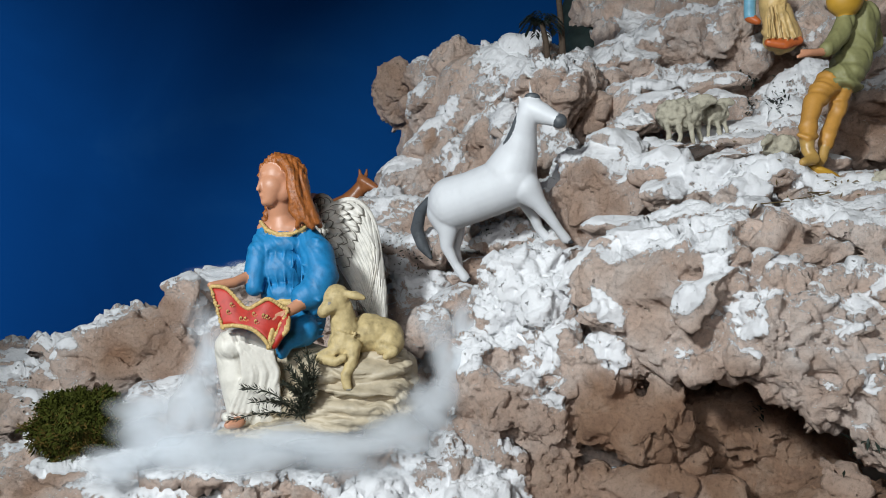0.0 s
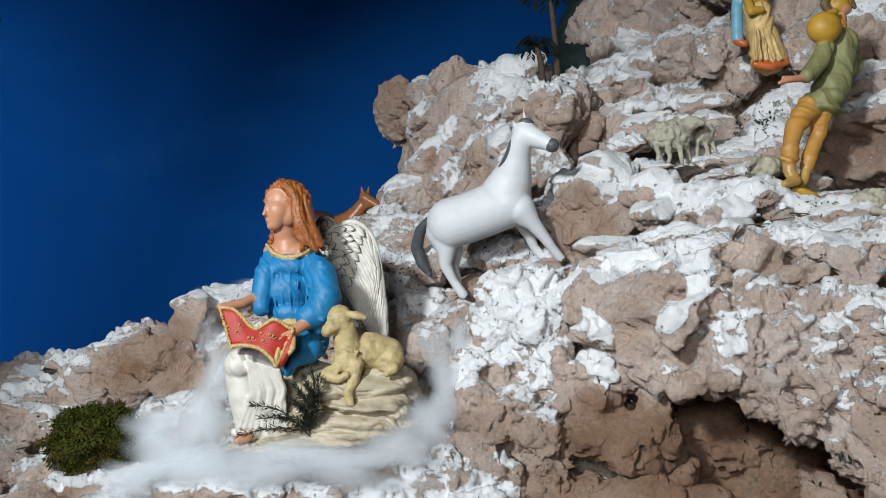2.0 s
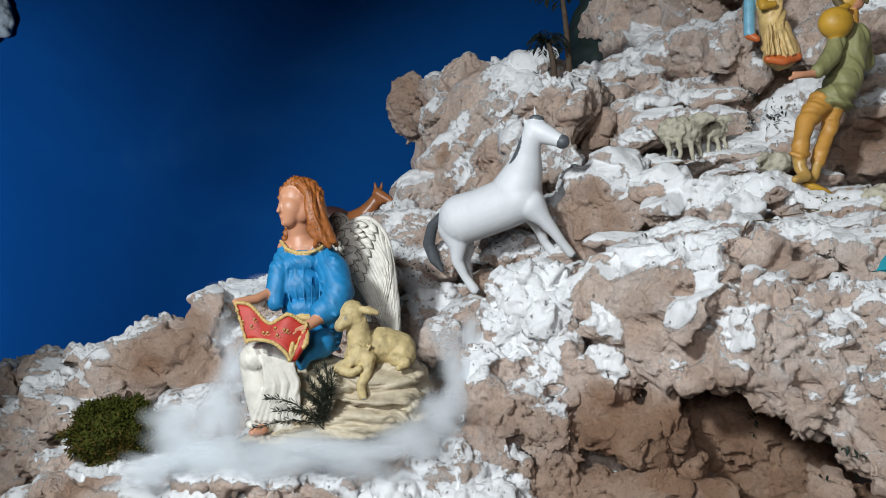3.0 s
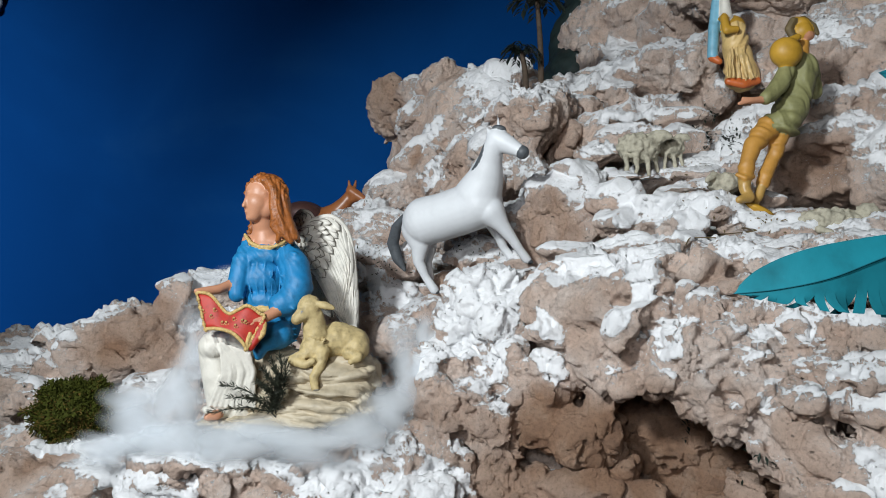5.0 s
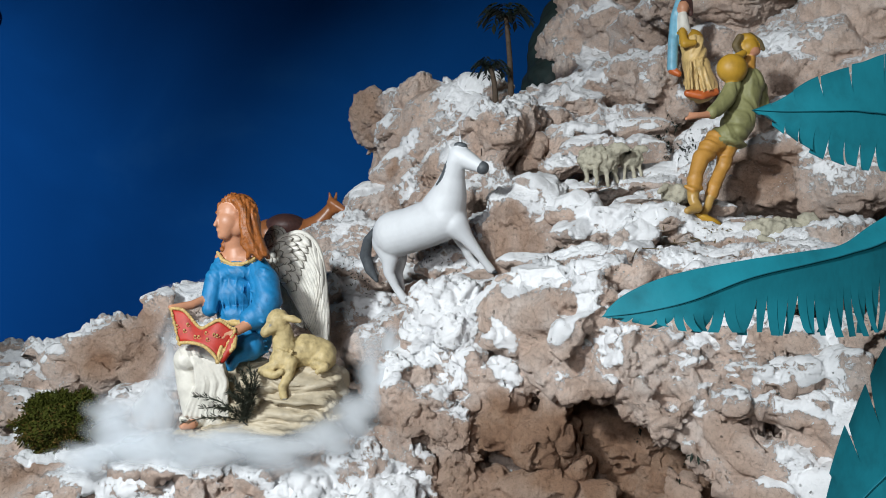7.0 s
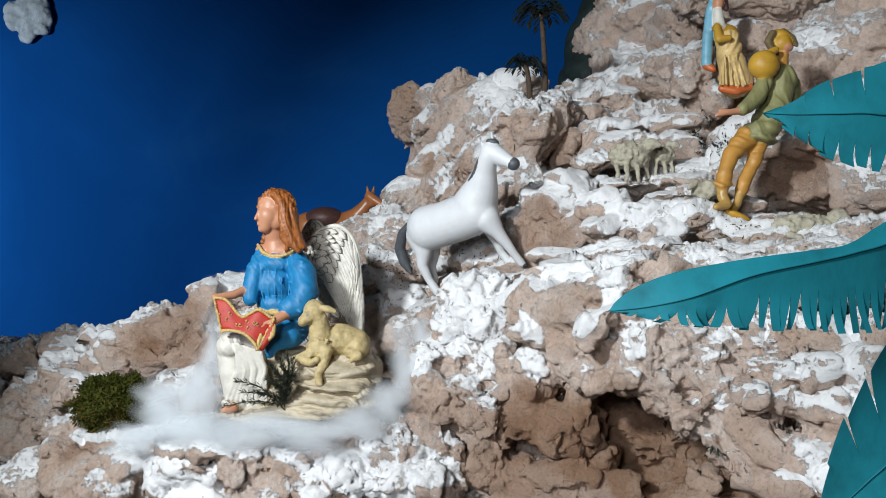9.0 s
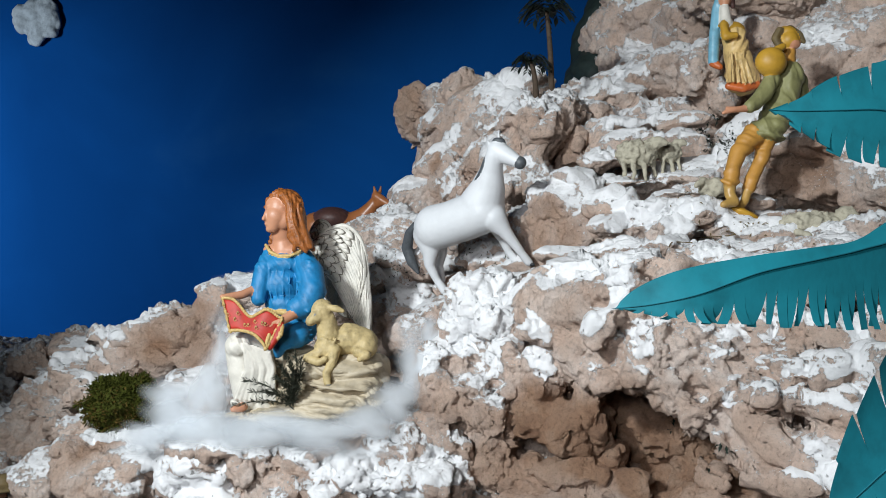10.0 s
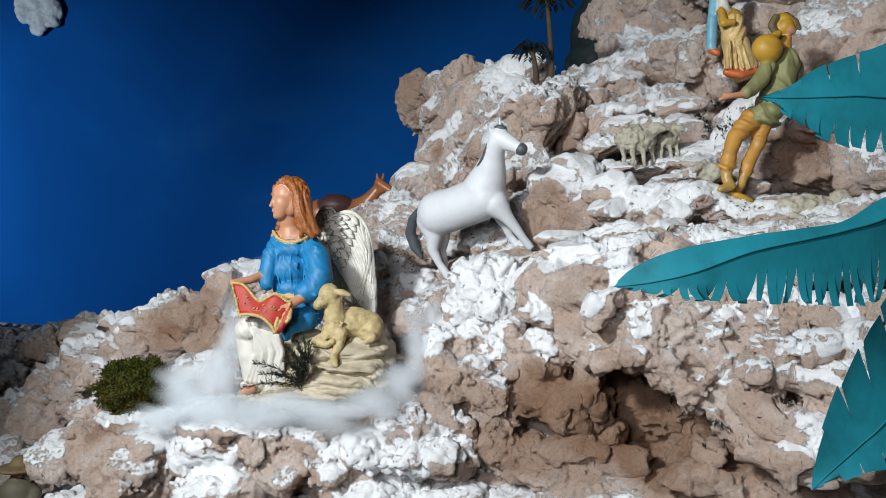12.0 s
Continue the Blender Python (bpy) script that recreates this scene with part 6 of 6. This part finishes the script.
def at_share(line, u):
    """The point at a share u of a line of points."""
    k = min(len(line) - 1.001, max(0.0, u) * (len(line) - 1))
    i = int(k)
    return line[i] + (line[i + 1] - line[i]) * (k - i)


def blade(rib, edge, strips, cut, sway):
    """One half of a frond, from the midrib to its edge, slit into strips that taper and sway a little."""
    v, f = [], []
    cols, deep = max(3, 60 // strips), 9
    for s in range(strips):
        a, b = s / strips, (s + 1) / strips
        mid = (a + b) / 2
        gape = rng.uniform(0.05, 0.6) if mid > 0.45 else rng.uniform(0.0, 0.16)
        start = rng.uniform(0.35, 0.6)
        lean, lift, reach = rng.normal() * sway, rng.normal() * sway * 0.9, 1 + rng.uniform(-0.06, 0.03)
        first = len(v)
        for c in range(cols + 1):
            u = a + (b - a) * c / cols
            for k in range(deep):
                g = k / (deep - 1)
                free = max(0.0, g - start) / (1 - start)
                w = mid + (u - mid) * (1 - cut * gape * free)
                p, e = at_share(rib, w), at_share(edge, w)
                d = e - p
                bow = 0.035 * np.linalg.norm(d) * math.sin(math.pi * g)
                v.append(p + d * g * (reach if k == deep - 1 else 1) + np.array((lean * free ** 2, bow + lift * free ** 2, 0)))
        for c in range(cols):
            for k in range(deep - 1):
                n = first + c * deep + k
                f.append([n, n + 1, n + deep + 1, n + deep])
    v = np.array(v)
    m = len(v)
    return np.concatenate((v, v + np.array((0, 0.0012, 0)))), f + [[k + m for k in q][::-1] for q in f]


def frond(rib, upper, lower, cuts_upper, cuts_lower):
    r, a, b = spline(rib, 80), spline(upper, 80), spline(lower, 80)
    ob = part("frond", *joined([blade(r, a, cuts_upper, 0.3, 0.001), blade(r, b, cuts_lower, 1.0, 0.006)]), TEAL, root, "teal paper frond with fringed edge")
    part("midrib", *tube(r + np.array((0, -0.0008, 0)), [0.0004 + 0.000015 * k for k in range(80)], 6), CREASE, ob, "dark teal crease along the frond")


frond([(0.360, 0.500, 1.543), (0.403, 0.503, 1.549), (0.456, 0.510, 1.562), (0.529, 0.535, 1.588), (0.609, 0.570, 1.606), (0.670, 0.600, 1.620), (0.746, 0.640, 1.644), (0.878, 0.720, 1.716)],
      [(0.360, 0.500, 1.543), (0.387, 0.508, 1.568), (0.438, 0.518, 1.590), (0.525, 0.545, 1.608), (0.613, 0.580, 1.622), (0.671, 0.610, 1.633), (0.741, 0.660, 1.667), (0.890, 0.740, 1.735)],
      [(0.360, 0.500, 1.543), (0.396, 0.500, 1.537), (0.449, 0.505, 1.530), (0.520, 0.525, 1.527), (0.595, 0.550, 1.524), (0.662, 0.580, 1.526), (0.736, 0.620, 1.540), (0.879, 0.720, 1.668)], 1, 40)
frond([(0.575, 0.640, 1.800), (0.615, 0.645, 1.800), (0.671, 0.655, 1.804), (0.730, 0.670, 1.808), (0.792, 0.690, 1.798), (0.878, 0.720, 1.716)],
      [(0.575, 0.640, 1.800), (0.613, 0.650, 1.818), (0.658, 0.660, 1.847), (0.726, 0.680, 1.873), (0.805, 0.700, 1.881), (0.884, 0.730, 1.730)],
      [(0.575, 0.640, 1.800), (0.606, 0.640, 1.775), (0.652, 0.645, 1.747), (0.711, 0.660, 1.730), (0.780, 0.680, 1.726), (0.879, 0.720, 1.704)], 7, 13)
frond([(0.596, 0.520, 1.310), (0.619, 0.525, 1.331), (0.658, 0.540, 1.359), (0.703, 0.560, 1.393), (0.773, 0.610, 1.469), (0.878, 0.720, 1.716)],
      [(0.596, 0.520, 1.310), (0.604, 0.525, 1.354), (0.629, 0.535, 1.419), (0.670, 0.555, 1.493), (0.729, 0.600, 1.555), (0.871, 0.720, 1.716)],
      [(0.596, 0.520, 1.310), (0.624, 0.520, 1.318), (0.666, 0.530, 1.329), (0.728, 0.550, 1.339), (0.802, 0.600, 1.400), (0.888, 0.720, 1.716)], 7, 8)
part("trunk", *tube([(CROWN[0], CROWN[1], 0.0), (CROWN[0] + 0.01, CROWN[1], 0.9), tuple(CROWN)], [0.05, 0.045, 0.03], 12), BARK, root)

# ---- litter on the rocks ----
def litter(name, spots, count, size, mat, label):
    bits = []
    for at, reach in spots:
        for _ in range(count):
            d = rng.normal(size=3) * reach
            got = drop((at[0] + d[0], at[1] - 0.25, at[2] + d[2] * 0.7))
            if got and abs(got[0].y - at[1]) < 0.3:
                n = np.array(got[1])
                bits.append(leaf(np.array(got[0]) + n * 0.0015, rng.normal(size=3) + n * 0.3, n, rng.uniform(0.5, 1.2) * size, size * 0.16, 0.4))
    ob = new(name, mesh_of(name, *joined(bits)))
    ob.data.materials.append(mat)
    return tagged(ob, label, "litter", "", "stuff")


litter("moss_crumbs", (((-0.107, 2.05, 1.625), 0.04), ((-0.059, 2.03, 1.573), 0.05), ((0.181, 1.95, 1.631), 0.05), ((-0.767, 1.8, 1.187), 0.05), ((-1.186, 2.1, 1.23), 0.06), ((0.921, 2.1, 2.096), 0.06)), 45, 0.012, SPRIG, "dark moss crumbs scattered on the snowy rocks")
litter("straw_bits", (((0.786, 1.52, 1.699), 0.05), ((0.765, 1.9, 1.879), 0.06), ((0.779, 1.7, 1.805), 0.05), ((0.851, 1.55, 1.72), 0.03)), 16, 0.013, HATPAINT, "loose straw bits at the shepherd's feet")
for path in (((0.73, 1.47, 1.685), (0.756, 1.46, 1.698), (0.788, 1.46, 1.689), (0.808, 1.47, 1.706)), ((0.639, 1.45, 1.652), (0.645, 1.44, 1.667), (0.661, 1.44, 1.67), (0.672, 1.45, 1.664))):
    got = [drop((p[0], p[1] - 0.3, p[2])) for p in path]
    pts = [np.array(g[0]) + np.array((0, -0.003, 0.002)) if g else np.array(p) for g, p in zip(got, path)]
    twig = new("dry_twig", mesh_of("dry_twig", *tube(spline(pts, 12), [0.0014], 6)))
    twig.data.materials.append(HATPAINT)
    tagged(twig, "thin dry brown twig lying on snow", "twig", "dry twigs")

# ---- cotton cloud on the wall ----
COTTON = painted("grey_cotton", (0.40, 0.43, 0.45), 0.95, 0.3, 30, 0.8, 0.006)
prims = []
cc = np.array((-2.70, 3.92, 3.05))
for dx, dz, r in ((0, 0, 0.11), (-0.08, 0.03, 0.09), (0.07, 0.04, 0.1), (-0.03, 0.1, 0.1), (0.05, 0.12, 0.09), (0.0, -0.05, 0.08), (0.09, -0.02, 0.06), (-0.1, 0.1, 0.07)):
    prims.append(ball((cc[0] + dx, cc[1], cc[2] + dz, r * 0.85, 0.035, r * 0.85), 0))
sculpt("cotton_cloud", "grey cotton wool cloud fixed to the blue wall", "cloud", prims, [COTTON], 0.008, 1, (), 0.014, 0.05)

# ---- mist ----
MIST, tree, bsdf = material("white_mist")
tree.nodes.remove(bsdf)
attr = tree.nodes.new("ShaderNodeAttribute")
attr.attribute_name = "veil"
soft = maths(tree, "MULTIPLY", attr.outputs["Fac"], maths(tree, "ADD", maths(tree, "MULTIPLY", noise_tex(tree, 6.0, 4, 0.5, 0.4), 0.7), 0.65), True)
front, through_it = node(tree, "ShaderNodeBsdfDiffuse", (("Color", (0.83, 0.875, 0.915, 1)),)), node(tree, "ShaderNodeBsdfTranslucent", (("Color", (0.83, 0.875, 0.915, 1)),))
both, veil = node(tree, "ShaderNodeMixShader", (("Fac", 0.5),)), tree.nodes.new("ShaderNodeMixShader")
tree.links.new(front.outputs[0], both.inputs[1])
tree.links.new(through_it.outputs[0], both.inputs[2])
tree.links.new(soft, veil.inputs["Fac"])
tree.links.new(tree.nodes.new("ShaderNodeBsdfTransparent").outputs[0], veil.inputs[1])
tree.links.new(both.outputs[0], veil.inputs[2])
tree.links.new(veil.outputs[0], tree.nodes["Material Output"].inputs["Surface"])


def mist_bank(name, blobs, layers, thick, label):
    """Thin upright veils of mist, one behind the other, densest in their middle."""
    v, f, dens = [], [], []
    for x, y, z, rx, ry, rz in blobs:
        for k in range(layers):
            g = (k + 0.5) / layers * 2 - 1
            s = math.sqrt(max(0.05, 1 - g * g))
            base, m, rings = len(v), 28, 9
            for i in range(rings):
                for j in range(m):
                    q = i / (rings - 1)
                    a = 2 * math.pi * j / m
                    wob = 1 + 0.18 * math.sin(3 * a + k + x * 30) + 0.1 * math.sin(5 * a + 2 * k)
                    v.append((x + rx * s * q * wob * math.cos(a), y + ry * g + 0.12 * rz * q * math.sin(a), z + rz * s * q * wob * math.sin(a)))
                    dens.append(thick * (1 - q * q) ** 1.7)
            for i in range(rings - 1):
                for j in range(m):
                    f.append([base + i * m + j, base + i * m + (j + 1) % m, base + (i + 1) * m + (j + 1) % m, base + (i + 1) * m + j])
    me = mesh_of(name, np.array(v), f)
    me.attributes.new("veil", "FLOAT", "POINT").data.foreach_set("value", np.array(dens, np.float32))
    me.materials.append(MIST)
    shade_smooth(me)
    return tagged(new(name, me), label, "mist", "", "stuff")


mist_bank("mist", [(-0.583, 1.500, 1.183, 0.132, 0.050, 0.082),
                   (-0.658, 1.480, 1.142, 0.098, 0.040, 0.047),
                   (-0.526, 1.550, 1.250, 0.085, 0.050, 0.109),
                   (-0.522, 1.620, 1.345, 0.045, 0.050, 0.085),
                   (-0.365, 1.440, 1.169, 0.146, 0.030, 0.056),
                   (-0.206, 1.440, 1.180, 0.153, 0.030, 0.053),
                   (-0.087, 1.450, 1.211, 0.109, 0.040, 0.059),
                   (-0.023, 1.500, 1.256, 0.077, 0.050, 0.077),
                   (0.014, 1.560, 1.329, 0.058, 0.050, 0.096),
                   (-0.484, 1.450, 1.171, 0.147, 0.040, 0.059),
                   (-0.308, 1.460, 1.197, 0.161, 0.030, 0.041),
                   (0.049, 1.640, 1.399, 0.046, 0.050, 0.086),
                   (-0.648, 1.580, 1.227, 0.083, 0.050, 0.069)],
          2, 0.78, "soft white mist pooled round the pedestal")
mist_bank("mist", [(-0.637, 2.060, 1.537, 0.097, 0.060, 0.032),
                   (-0.585, 2.150, 1.558, 0.074, 0.060, 0.026),
                   (-0.010, 1.700, 1.392, 0.074, 0.060, 0.065),
                   (-0.616, 1.850, 1.407, 0.051, 0.060, 0.080),
                   (-0.684, 1.470, 1.115, 0.078, 0.030, 0.031),
                   (-0.158, 1.430, 1.143, 0.189, 0.030, 0.033)],
          2, 0.30, "thin white mist drifting in the rock hollows")
